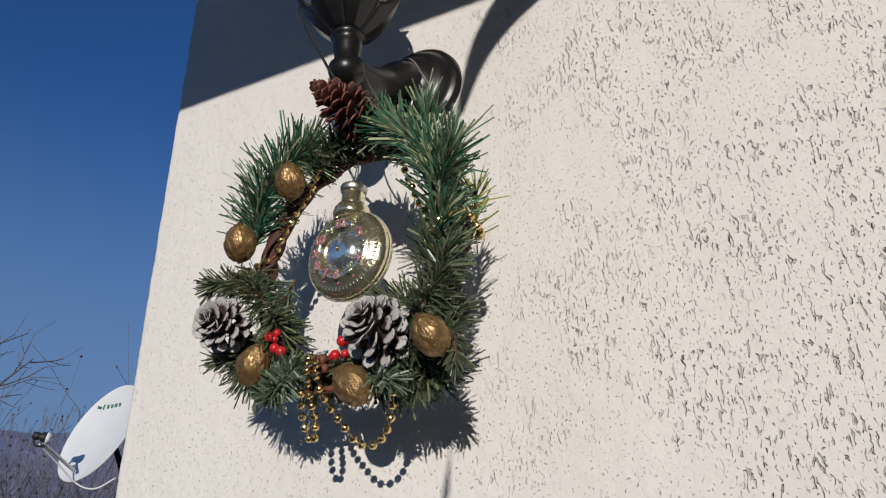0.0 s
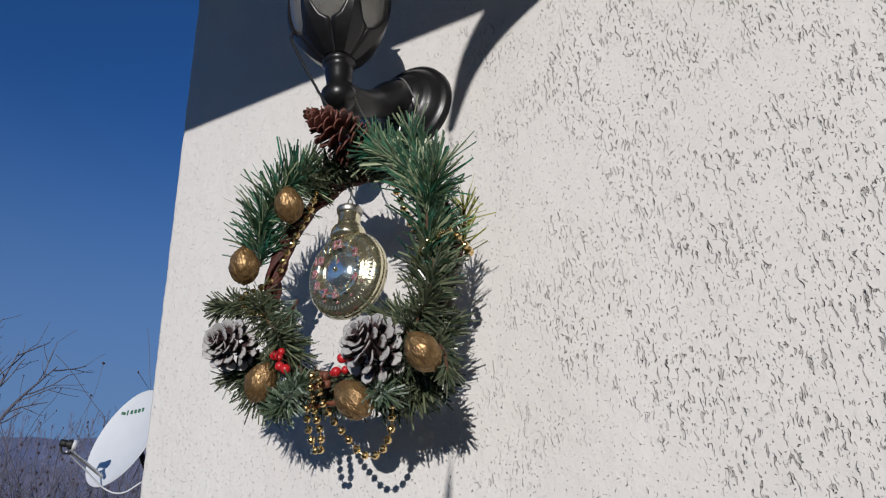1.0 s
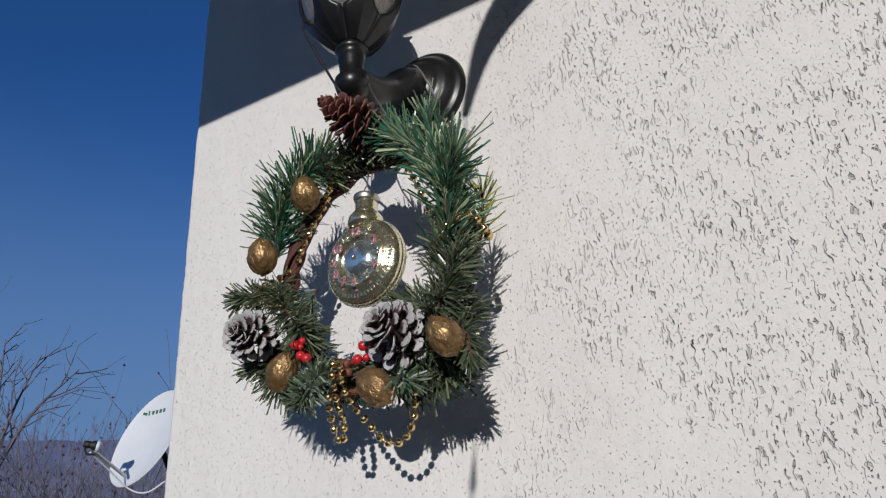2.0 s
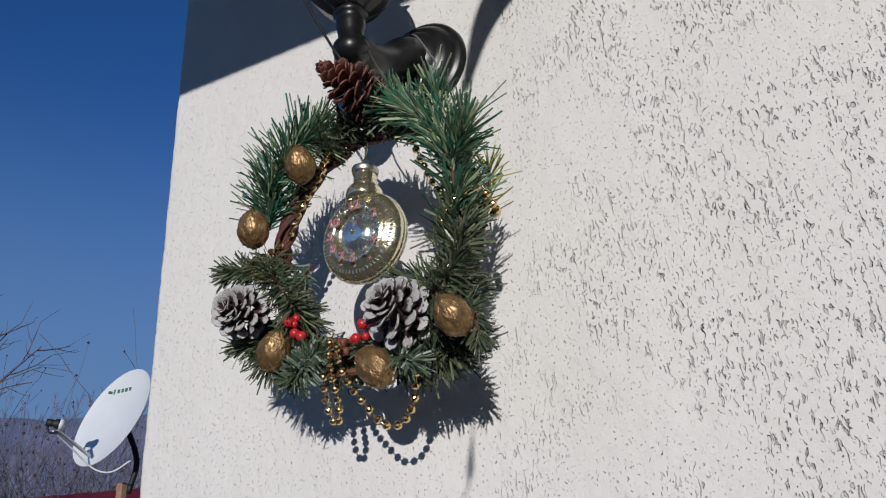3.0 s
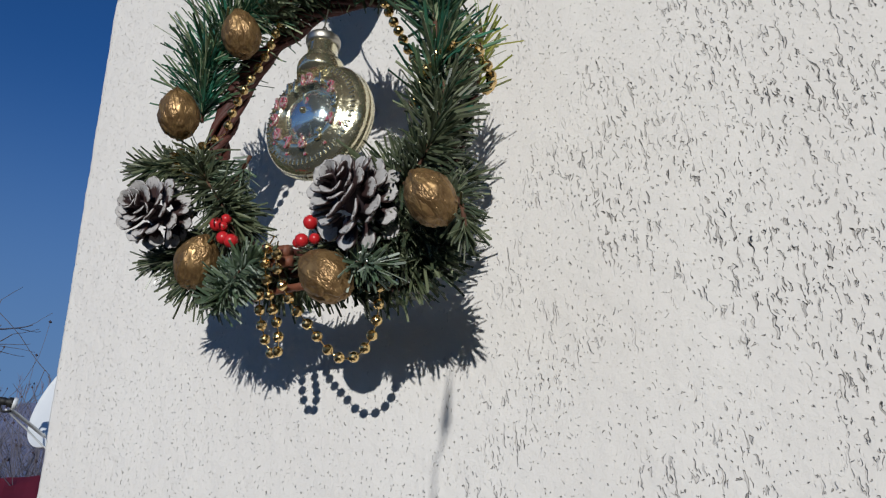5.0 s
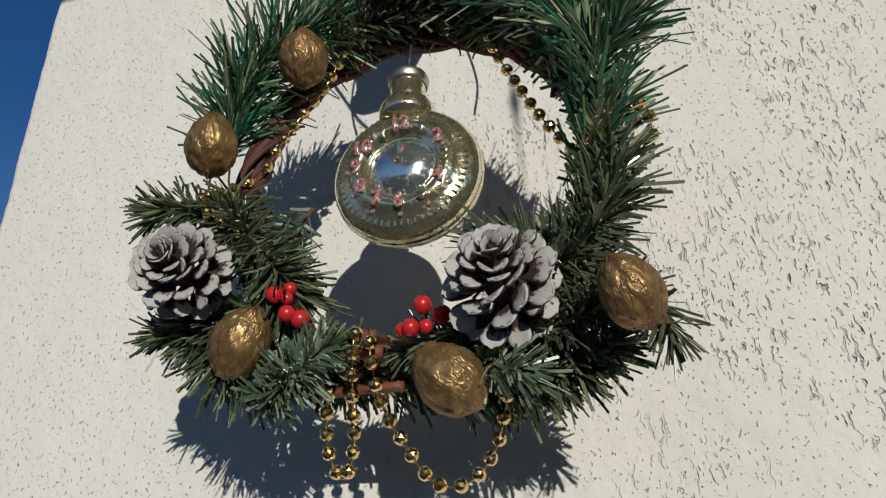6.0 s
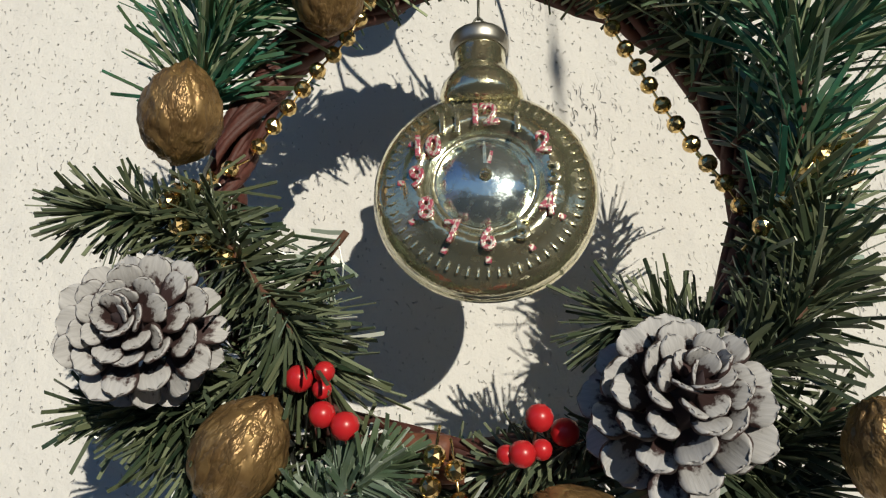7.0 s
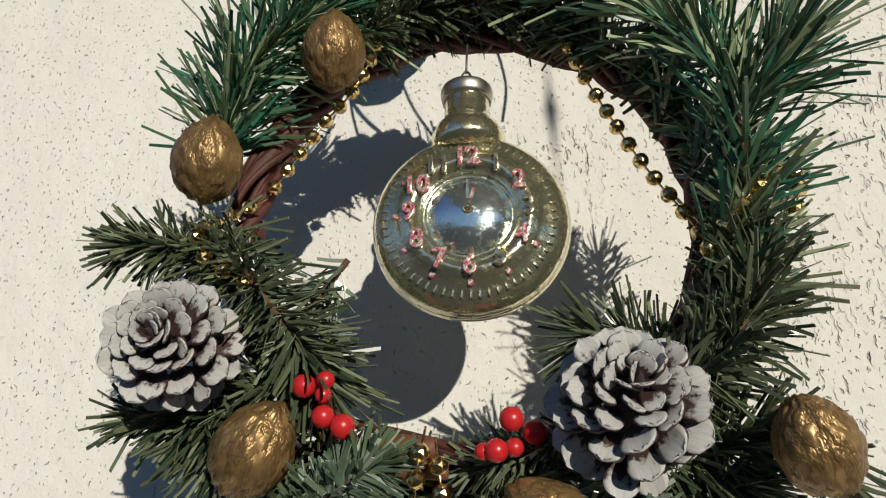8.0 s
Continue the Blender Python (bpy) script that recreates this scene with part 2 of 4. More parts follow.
def mesh_of(name, verts, faces, mats, smooth=False):
    me = bpy.data.meshes.new(name)
    me.from_pydata([tuple(v) for v in verts], [], faces)
    for m in mats if isinstance(mats, (list, tuple)) else [mats]:
        me.materials.append(m)
    if smooth:
        me.polygons.foreach_set("use_smooth", [True] * len(me.polygons))
    me.update()
    return me


def part(name, me, parent, label="", m=None):
    ob = new(name, me)
    ob.parent = parent
    if m is not None:
        ob.matrix_basis = m
    if label:
        ob["label"] = label
    return ob


def from_bm(bm, name, mats, smooth=False):
    bmesh.ops.recalc_face_normals(bm, faces=bm.faces)
    me = bpy.data.meshes.new(name)
    bm.to_mesh(me)
    bm.free()
    for m in mats if isinstance(mats, (list, tuple)) else [mats]:
        me.materials.append(m)
    if smooth:
        me.polygons.foreach_set("use_smooth", [True] * len(me.polygons))
    return me


def box(name, lo, hi, mat, bevel=0.0, seg=2):
    bm = bmesh.new()
    bmesh.ops.create_cube(bm, size=1)
    for v in bm.verts:
        v.co = Vector([(a + b) / 2 + (b - a) * c for a, b, c in zip(lo, hi, v.co)])
    if bevel:
        bmesh.ops.bevel(bm, geom=bm.edges[:], offset=bevel, segments=seg, affect="EDGES", profile=0.5)
    return from_bm(bm, name, mat, False)


def lathe(name, profile, mat, seg=48, axis="Z", smooth=True):
    """Revolve (radius, height) pairs about an axis."""
    verts, faces = [], []
    for r, h in profile:
        for k in range(seg):
            a = 2 * math.pi * k / seg
            c, s = max(r, 1e-5) * math.cos(a), max(r, 1e-5) * math.sin(a)
            verts.append((c, s, h) if axis == "Z" else (c, -h, s))
    n = len(profile)
    for i in range(n - 1):
        for k in range(seg):
            k2 = (k + 1) % seg
            f = (i * seg + k, i * seg + k2, (i + 1) * seg + k2, (i + 1) * seg + k)
            faces.append(f)
    return mesh_of(name, verts, faces, mat, smooth)


def smooth_path(pts, n):
    """Catmull-Rom through the points, n samples."""
    p = [Vector(q) for q in pts]
    p = [p[0] * 2 - p[1]] + p + [p[-1] * 2 - p[-2]]
    out = []
    segs = len(p) - 3
    for k in range(n):
        u = k / (n - 1) * segs
        i = min(int(u), segs - 1)
        t = u - i
        a, b, c, d = p[i:i + 4]
        out.append(0.5 * ((2 * b) + (c - a) * t + (2 * a - 5 * b + 4 * c - d) * t * t + (3 * b - a - 3 * c + d) * t ** 3))
    return out


def tube_data(path, radii, sides, verts, faces, close=False):
    base = len(verts)
    n = len(path)
    up = Vector((0.12, 0.3, 0.95))
    for i, q in enumerate(path):
        t = (path[(i + 1) % n] - path[i - 1]) if close else (path[min(i + 1, n - 1)] - path[max(i - 1, 0)])
        t.normalize()
        a = t.cross(up)
        if a.length < 1e-3:
            a = t.cross(Vector((1, 0, 0)))
        a.normalize()
        b = t.cross(a)
        r = radii[i] if isinstance(radii, (list, tuple)) else radii
        for k in range(sides):
            w = 2 * math.pi * k / sides
            verts.append(q + r * (math.cos(w) * a + math.sin(w) * b))
    rings = n if close else n - 1
    for i in range(rings):
        j = (i + 1) % n
        for k in range(sides):
            k2 = (k + 1) % sides
            faces.append((base + i * sides + k, base + i * sides + k2, base + j * sides + k2, base + j * sides + k))
    if not close:
        faces.append(tuple(base + k for k in reversed(range(sides))))
        faces.append(tuple(base + (n - 1) * sides + k for k in range(sides)))


def tube(name, pts, r, mat, n=24, sides=8, smooth=True, close=False):
    verts, faces = [], []
    path = smooth_path(pts, n) if not close else [Vector(q) for q in pts]
    tube_data(path, r, sides, verts, faces, close)
    return mesh_of(name, verts, faces, mat, smooth)


def empty(name, at=(0, 0, 0)):
    ob = new(name)
    ob.location = at
    ob.empty_display_size = 0.05
    return ob


# ---- the large structure: house wall, eave, ground, hill ----
WALL_X = -0.396


def house_wall():
    """The wall: its outer corner is a trowelled, slightly wavy edge."""
    levels = [-0.2, 0.6, 1.2] + [1.3 + 0.0045 * k for k in range(290)] + [2.8, 3.4]
    verts, faces = [], []
    for z in levels:
        j = 0.0016 * noise.noise(Vector((0, 3, z * 26))) + 0.0009 * noise.noise(Vector((7, 1, z * 110)))
        x = WALL_X + j
        verts += [(4.2, 0, z), (WALL_X + 0.03, 0, z), (x + 0.0060, 0.0002, z), (x + 0.0022, 0.0018, z), (x, 0.0060, z), (WALL_X, 0.03, z), (WALL_X, 0.38, z), (4.2, 0.38, z)]
    for i in range(len(levels) - 1):
        for k in range(8):
            faces.append((8 * i + k, 8 * i + 8 + k, 8 * i + 8 + (k + 1) % 8, 8 * i + (k + 1) % 8))
    n = 8 * (len(levels) - 1)
    faces += [tuple(range(8)), tuple(n + k for k in reversed(range(8)))]
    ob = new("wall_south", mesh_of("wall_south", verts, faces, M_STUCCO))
    return tagged(ob, "white scratched stucco house wall with worm grooves", "wall", kind="structure")


house_wall()
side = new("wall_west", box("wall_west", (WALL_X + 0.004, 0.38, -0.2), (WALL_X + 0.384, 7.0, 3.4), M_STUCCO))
tagged(side, "white stucco gable wall running back from the corner", "wall", kind="structure")

eave = new("trim", box("trim", (-0.25, -0.75, 2.2482), (4.2, -0.62, 2.47), M_PLASTER, 0.004, 1))
eave.rotation_euler = (0, radians(4.3), 0)
tagged(eave, "painted fascia board of the roof overhang", "fascia", kind="structure")
soffit = new("ceiling", box("ceiling", (-0.075, -0.62, 2.285), (4.2, -0.002, 2.34), M_PLASTER))
tagged(soffit, "painted underside of the roof overhang", "soffit", kind="structure")


# sloping slab added out of view to block skylight on the wall
skyblock_mesh = box("ceiling_skyblock", (-0.44, -3.4, 2.50), (6.5, -0.75, 2.56), M_PLASTER)
for v in skyblock_mesh.vertices:
    v.co.z += 0.14 * (-0.75 - v.co.y)
skyblock = new("ceiling_skyblock", skyblock_mesh)
tagged(skyblock, "added sloping slab, out of view, that blocks skylight", "porch ceiling", kind="structure")


# unseen slab added above the corner to darken the wall top there
corner_block = new("ceiling_corner_block", box("ceiling_corner_block", (-0.44, -0.75, 2.50), (-0.079, -0.002, 2.56), M_PLASTER))
tagged(corner_block, "added slab above the corner, out of view, that cuts skylight", "soffit", kind="structure")


def bracket_under_eave():
    """A curved taper below the fascia, added unseen to cast the wall's shadow band."""
    verts, faces = [], []
    ax, az = 0.475 * 0.64, 0.17 * 0.64
    left = smooth_path([(0.050, 0, 1.955), (0.068, 0, 2.022), (0.084, 0, 2.058), (0.111, 0, 2.095), (0.150, 0, 2.13)], 20)
    right = smooth_path([(0.054, 0, 1.950), (0.084, 0, 2.006), (0.122, 0, 2.043), (0.182, 0, 2.076), (0.27, 0, 2.12)], 20)
    for a, b in zip(left, right):
        for y in (-0.645, -0.635):
            verts.append((a.x + ax, y, a.z + az))
            verts.append((b.x + ax, y, b.z + az))
    for i in range(19):
        o = 4 * i
        faces += [(o, o + 1, o + 5, o + 4), (o + 2, o + 6, o + 7, o + 3), (o, o + 4, o + 6, o + 2), (o + 1, o + 3, o + 7, o + 5)]
    faces += [(0, 2, 3, 1), (76, 77, 79, 78)]
    # added thin rod, swollen twice to cast the soft smudge shadows lower down
    stem = smooth_path([(0.052 + ax, -0.64, 1.965 + az), (0.0505 + ax, -0.64, 1.90 + az), (0.044 + ax, -0.64, 1.75 + az), (0.023 + ax, -0.64, 1.585 + az), (0.011 + ax, -0.64, 1.545 + az), (0.004 + ax, -0.64, 1.46 + az)], 40)
    tube_data(stem, [0.0007 + 0.0026 * math.exp(-((q.z - 1.582 - az) / 0.010) ** 2) + 0.003 * math.exp(-((q.z - 1.88 - az) / 0.014) ** 2) for q in stem], 8, verts, faces)
    ob = new("shadow_caster", mesh_of("shadow_caster", verts, faces, M_IRON))
    return tagged(ob, "added unseen curved shape casting the tapering shadow band", "bracket")


bracket_under_eave()


# plain unseen walls added in front of the house to block low skylight
for name, lo, hi in (("wall_horizon_block", (-12.0, -14.3, 0.0), (16.0, -14.0, 2.5)), ("wall_horizon_block_east", (15.7, -14.0, 0.0), (16.0, 6.0, 2.5))):
    tagged(new(name, box(name, lo, hi, M_BLOCK)), "added plain brown wall, out of view, blocking low skylight", "wall", kind="structure")
for name, lo, hi in (("wall_east", (3.82, 0.38, -0.2), (4.2, 7.0, 3.4)), ("wall_north", (WALL_X + 0.004, 7.0, -0.2), (4.2, 7.38, 3.4))):
    tagged(new(name, box(name, lo, hi, M_STUCCO)), "plain white stucco house wall", "wall", kind="structure")
roof_v = [(-0.2, -0.6, 3.404), (4.7, -0.6, 3.404), (4.7, 7.9, 3.404), (-0.2, 7.9, 3.404), (-0.2, 3.7, 5.2), (4.7, 3.7, 5.2)]
house_roof = new("roof", mesh_of("roof", roof_v, [(3, 2, 1, 0), (0, 1, 5, 4), (2, 3, 4, 5), (1, 2, 5), (3, 0, 4)], M_RED))
tagged(house_roof, "dark red sheet gable roof of the house", "roof", kind="structure")


def hill_height(x, y):
    r = math.hypot(x, y)
    if r <= 80:
        return 0.0
    lift = max(0.0, math.cos(math.atan2(x, y) - radians(-62))) ** 0.5
    rough = 0.9 + 0.25 * noise.noise(Vector((x * 0.006, y * 0.006, 2))) + 0.05 * noise.noise(Vector((x * 0.05, y * 0.05, 5)))
    return (r - 80) * 0.25 * lift * (1.0 if r < 620 else 620 / r) * rough


def ground_sheet():
    """Ground that falls away gently and rises to a hill far off, one sheet to the horizon."""
    verts, faces = [], []
    n, ring = 288, [0.0, 3, 6, 10, 16, 26, 45, 80, 140, 220, 320, 450, 620, 900, 1500, 3000]
    for j, r in enumerate(ring):
        for k in range(n):
            a = 2 * math.pi * k / n
            x, y = r * math.sin(a), r * math.cos(a)
            h = hill_height(x, y)
            verts.append((x, y, h))
    for j in range(len(ring) - 1):
        for k in range(n):
            k2 = (k + 1) % n
            faces.append((j * n + k, j * n + k2, (j + 1) * n + k2, (j + 1) * n + k))
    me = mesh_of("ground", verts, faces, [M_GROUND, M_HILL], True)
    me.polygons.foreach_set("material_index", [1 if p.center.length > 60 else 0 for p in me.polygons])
    return tagged(new("ground", me), "dry winter grass rising to a hazy wooded hillside", "ground", kind="structure")


ground_sheet()

# ---- wall lantern ----
LX, LY = 0.003, -0.13


def wall_lantern():
    lamp = empty("wall_lantern", (LX, 0, 2.0))
    tagged(lamp, "black iron wall lantern with smoked glass on a curved arm", "lamp")
    rose = [(0.0, 0.034), (0.016, 0.033), (0.026, 0.029), (0.031, 0.024), (0.0335, 0.0215), (0.037, 0.021), (0.041, 0.018), (0.046, 0.012), (0.0485, 0.009), (0.051, 0.0085), (0.054, 0.006), (0.055, 0.0)]
    part("wall_rose", lathe("wall_rose", rose, M_IRON, 56, "Y"), lamp)
    ly = LY
    arm = smooth_path([(0, -0.012, 0.0), (0, -0.040, -0.010), (0, -0.070, -0.034), (0, -0.100, -0.052), (0, ly, -0.056)], 26)
    radii = [0.027 - 0.012 * min(1, i / 12) - 0.002 * max(0, (i - 18) / 8) for i in range(26)]
    verts, faces = [], []
    tube_data(arm, radii, 20, verts, faces)
    part("arm", mesh_of("arm", verts, faces, M_IRON, True), lamp)
    hub = [(0.0, -0.078), (0.008, -0.077), (0.0150, -0.072), (0.0172, -0.064), (0.0165, -0.0590), (0.0130, -0.0550), (0.0118, -0.050), (0.0122, -0.044), (0.0132, -0.038), (0.0136, -0.033), (0.0132, -0.0290), (0.0150, -0.0272), (0.0162, -0.0250), (0.0162, -0.0225), (0.0150, -0.0210), (0.0148, -0.0185)]
    part("hub", lathe("hub", hub, M_IRON, 40), lamp, m=pose(0, ly, 0))
    # lantern body: six arched panes in an iron cage
    prof = smooth_path([(0.0155, 0, -0.0205), (0.022, 0, -0.015), (0.034, 0, -0.002), (0.0465, 0, 0.018), (0.0520, 0, 0.040), (0.0525, 0, 0.064), (0.048, 0, 0.092), (0.040, 0, 0.114)], 44)
    for s in range(6):
        cage_v, cage_f = [], []
        mid = radians(60 * s + 26)
        for sign in (-1, 1):
            base = len(cage_v)
            for q in prof:
                u = (q.z - 0.003) / 0.11
                w = 0.0 if u <= 0 else radians(24.5) * min(1.0, (u / 0.20)) ** 0.38 * (1.0 if u < 0.8 else max(0.0, 1 - ((u - 0.8) / 0.2) ** 2) ** 0.5)
                for lay in (0.0, -0.0025):
                    for f in (0.0, 0.35, 1.0):
                        a = mid + sign * (radians(30) - w) * (1 - f)
                        r = q.x + lay + (0.0014 if f == 1.0 and lay == 0 else 0.0)
                        cage_v.append((r * math.cos(a), r * math.sin(a), q.z))
            for i in range(len(prof) - 1):
                o, p = base + 6 * i, base + 6 * (i + 1)
                for f in (0, 1):
                    cage_f.append((o + f, o + f + 1, p + f + 1, p + f))
                    cage_f.append((o + 3 + f, p + 3 + f, p + 4 + f, o + 4 + f))
                cage_f.append((o, p, p + 3, o + 3))
        part("rib", mesh_of("rib", cage_v, cage_f, M_IRON, True), lamp, m=pose(0, ly, 0))
    for s in range(6):
        gv, gf = [], []
        for q in prof[10:]:
            for k in range(7):
                a = radians(60 * s - 4 - 29 + 58 * k / 6)
                for d in (0.003, 0.0045):
                    gv.append(((q.x - d) * math.cos(a), (q.x - d) * math.sin(a), q.z))
        rows = len(prof[10:])
        for i in range(rows - 1):
            for k in range(6):
                o, p = (i * 7 + k) * 2, ((i + 1) * 7 + k) * 2
                gf += [(o, o + 2, p + 2, p), (o + 1, p + 1, p + 3, o + 3)]
        part("pane", mesh_of("pane", gv, gf, M_GLASS, True), lamp, "smoked glass pane", pose(0, ly, 0))
    top = [(0.041, 0.112), (0.047, 0.114), (0.038, 0.118), (0.028, 0.132), (0.016, 0.143), (0.008, 0.148), (0.009, 0.155), (0.006, 0.164), (0.0, 0.168)]
    part("crown", lathe("crown", top, M_IRON, 40), lamp, m=pose(0, ly, 0))
    part("bulb", lathe("bulb", [(0.0, 0.012), (0.009, 0.013), (0.010, 0.03), (0.016, 0.045), (0.019, 0.060), (0.016, 0.075), (0.0, 0.082)], M_DISH, 24), lamp, "white glass bulb", pose(0, ly, 0))
    return lamp


wall_lantern()
cord = new("cord", tube("cord", [(-0.036, -0.140, 2.040), (-0.033, -0.160, 2.008), (-0.022, -0.158, 1.976), (-0.012, -0.152, 1.950), (0.002, -0.150, 1.920), (0.012, -0.14, 1.90)], 0.0013, M_CORD, 24, 6))
tagged(cord, "thin black cord tied round the lantern", "cord")
loop = new("hanging_wire", tube("hanging_wire", [(0.045, -0.115, 1.868), (0.026, -0.128, 1.915), (0.010, -0.118, 1.952), (-0.006, -0.105, 1.972), (-0.024, -0.100, 1.960), (-0.024, -0.108, 1.92), (-0.010, -0.112, 1.868)], 0.0009, M_WIRE, 40, 6))
tagged(loop, "thin wire loop holding the wreath on the lantern arm", "wire")
twist = new("hanging_wire", tube("hanging_wire", [(-0.012, -0.046, 2.006), (0.004, -0.040, 2.016), (0.020, -0.040, 2.010), (0.045, -0.060, 1.962), (0.066, -0.088, 1.922), (0.070, -0.106, 1.895)], 0.0009, M_STEEL, 36, 6))
tagged(twist, "pale wire hung over the lantern arm down to the wreath", "wire")

# ---- wreath ----
WC = Vector((-0.002, -0.100, 1.765))
wreath = empty("wreath", WC)
tagged(wreath, "round Christmas wreath of artificial fir, cones and gilded walnuts", "wreath")
OFF = Matrix.Translation(-WC)


def on_wreath(name, me, label="", m=None, parent=None):
    """A part of the wreath given in world coordinates."""
    return part(name, me, parent or wreath, label, OFF @ m if m is not None else OFF)


def vine_ring():
    r0 = random.Random(3)
    for s in range(15):
        verts, faces, path = [], [], []
        turns, ph, rr = 4 + s % 5, r0.uniform(0, 6.28), r0.uniform(0.0025, 0.0078)
        for k in range(120):
            a = 2 * math.pi * k / 120
            w = ph + turns * a
            r = 0.0985 + rr * math.cos(w)
            path.append(WC + Vector((r * math.cos(a), rr * math.sin(w), r * math.sin(a))))
        tube_data(path, 0.0014 + 0.0016 * r0.random(), 7, verts, faces, True)
        on_wreath("vine", mesh_of("vine", verts, faces, M_VINE, True), "red-brown twisted vine")


vine_ring()


def needle_data(verts, faces, root, way, length, width, sag, side):
    """One flat bristle: four-sided, tapering a little, bent along its length."""
    side = (side - way * side.dot(way)).normalized()
    flat = way.cross(side)
    base = len(verts)
    for i in range(3):
        u = i / 2
        c = root + way * (length * u) + sag * (length * u * u)
        w, h = width * (1 - 0.2 * u * u) * 0.5, 0.00018
        verts += [c + side * w + flat * h, c - side * w + flat * h, c - side * w - flat * h, c + side * w - flat * h]
    for i in range(2):
        o = base + 4 * i
        for k in range(4):
            faces.append((o + k, o + (k + 1) % 4, o + 4 + (k + 1) % 4, o + 4 + k))
    faces.append((base + 8, base + 9, base + 10, base + 11))


def sprig(pts, count, length, mat, label, seed, spread=(38, 72), width=0.0011, flat=0.0, inner=0.0):
    """A wired fir sprig: a twig and its bristles, slanting towards the tip."""
    r0 = random.Random(seed)
    path = smooth_path(pts, 40)
    holder = on_wreath("fir_sprig", tube("twig", pts, 0.0014, M_TWIG, 24, 6), label)
    verts, faces = [], []
    for _ in range(count):
        u = r0.random() ** 0.9
        i = min(int(u * 39), 38)
        root = path[i].lerp(path[i + 1], u * 39 - i)
        t = (path[i + 1] - path[i]).normalized()
        a = t.cross(Vector((0, 1, 0))).normalized()
        b = t.cross(a)
        w = r0.uniform(0, 2 * math.pi)
        out = math.cos(w) * a + math.sin(w) * b * (1 - flat)
        ang = radians(r0.uniform(*spread)) * (1 - 0.45 * max(0, u - 0.7) / 0.3)
        way = (t * math.cos(ang) + out.normalized() * math.sin(ang) + Vector([r0.gauss(0, 0.09) for _ in range(3)])).normalized()
        if root.y + way.y * length > -0.012:
            way.y *= -0.3
            way.normalize()
        end = root + way * length
        if inner and math.hypot(end.x - WC.x, end.z - WC.z) < inner:
            continue
        sag = Vector([r0.gauss(0, 0.10) for _ in range(3)]) + Vector((0, 0, -0.05))
        needle_data(verts, faces, root, way, length * r0.uniform(0.65, 1.12), width * r0.uniform(0.75, 1.3), sag, Vector([r0.gauss(0, 1) for _ in range(3)]))
    needles = part("needles", mesh_of("needles", verts, faces, mat), holder)
    needles["kind"] = "stuff"
    return holder


G, F, D = "long glossy green plastic fir sprig", "short frosted grey-green fir sprig", "dull green plastic fir sprig"
sprig([(0.078, -0.120, 1.715), (0.098, -0.138, 1.755), (0.097, -0.145, 1.797), (0.074, -0.142, 1.832), (0.046, -0.132, 1.860)], 560, 0.037, M_GREEN, G, 1, (30, 68), 0.0016, inner=0.082)
sprig([(0.085, -0.120, 1.765), (0.104, -0.145, 1.782), (0.120, -0.158, 1.797)], 150, 0.036, M_GREEN, G, 2, (15, 55), 0.0015)
sprig([(0.078, -0.110, 1.79), (0.090, -0.132, 1.822), (0.092, -0.146, 1.846)], 120, 0.031, M_GREEN, G, 3, (15, 55), 0.0015)
sprig([(0.060, -0.105, 1.850), (0.040, -0.115, 1.868), (0.022, -0.12, 1.878)], 170, 0.030, M_GREEN, G, 17, (30, 75), 0.0015, inner=0.08)
sprig([(0.052, -0.118, 1.682), (0.080, -0.130, 1.694), (0.097, -0.134, 1.72), (0.099, -0.130, 1.755)], 520, 0.026, M_DARK, D, 4, (35, 78), 0.0015, inner=0.068)
sprig([(0.030, -0.108, 1.672), (0.062, -0.115, 1.664), (0.088, -0.122, 1.668)], 380, 0.024, M_DARK, D, 5, (35, 78), 0.0014)
sprig([(0.078, -0.108, 1.690), (0.055, -0.115, 1.705), (0.038, -0.115, 1.708)], 200, 0.023, M_DARK, D, 6, (35, 75), 0.0014)
sprig([(0.092, -0.124, 1.676), (0.104, -0.134, 1.661), (0.107, -0.138, 1.646)], 90, 0.016, M_DARK, D, 16, (30, 70), 0.0014)
sprig([(-0.110, -0.108, 1.798), (-0.101, -0.118, 1.832), (-0.076, -0.122, 1.860), (-0.048, -0.118, 1.874)], 640, 0.039, M_GREEN, G, 7, (35, 78), 0.0015, inner=0.08)
sprig([(-0.088, -0.112, 1.744), (-0.112, -0.124, 1.755), (-0.136, -0.130, 1.756)], 340, 0.018, M_DARK, D, 8, (40, 78), 0.0014)
sprig([(-0.104, -0.112, 1.770), (-0.088, -0.122, 1.740), (-0.070, -0.122, 1.715), (-0.062, -0.118, 1.700)], 440, 0.026, M_DARK, D, 9, (45, 80), 0.0015)
sprig([(-0.078, -0.108, 1.705), (-0.108, -0.110, 1.690), (-0.133, -0.114, 1.692)], 400, 0.018, M_DARK, D, 10, (35, 80), 0.0014)
sprig([(-0.110, -0.105, 1.715), (-0.108, -0.108, 1.685), (-0.088, -0.110, 1.664)], 420, 0.025, M_DARK, D, 11, (40, 82), 0.0014)
sprig([(-0.078, -0.110, 1.650), (-0.058, -0.122, 1.657), (-0.040, -0.124, 1.668)], 400, 0.018, M_FROST, F, 12, (35, 78), 0.0016)
sprig([(0.010, -0.110, 1.660), (0.034, -0.125, 1.648), (0.048, -0.130, 1.642)], 200, 0.017, M_FROST, F, 13, (30, 78), 0.0015)
sprig([(-0.050, -0.114, 1.858), (-0.010, -0.117, 1.868), (0.040, -0.116, 1.862)], 560, 0.024, M_DARK, D, 14, (40, 88), 0.0015, inner=0.082)
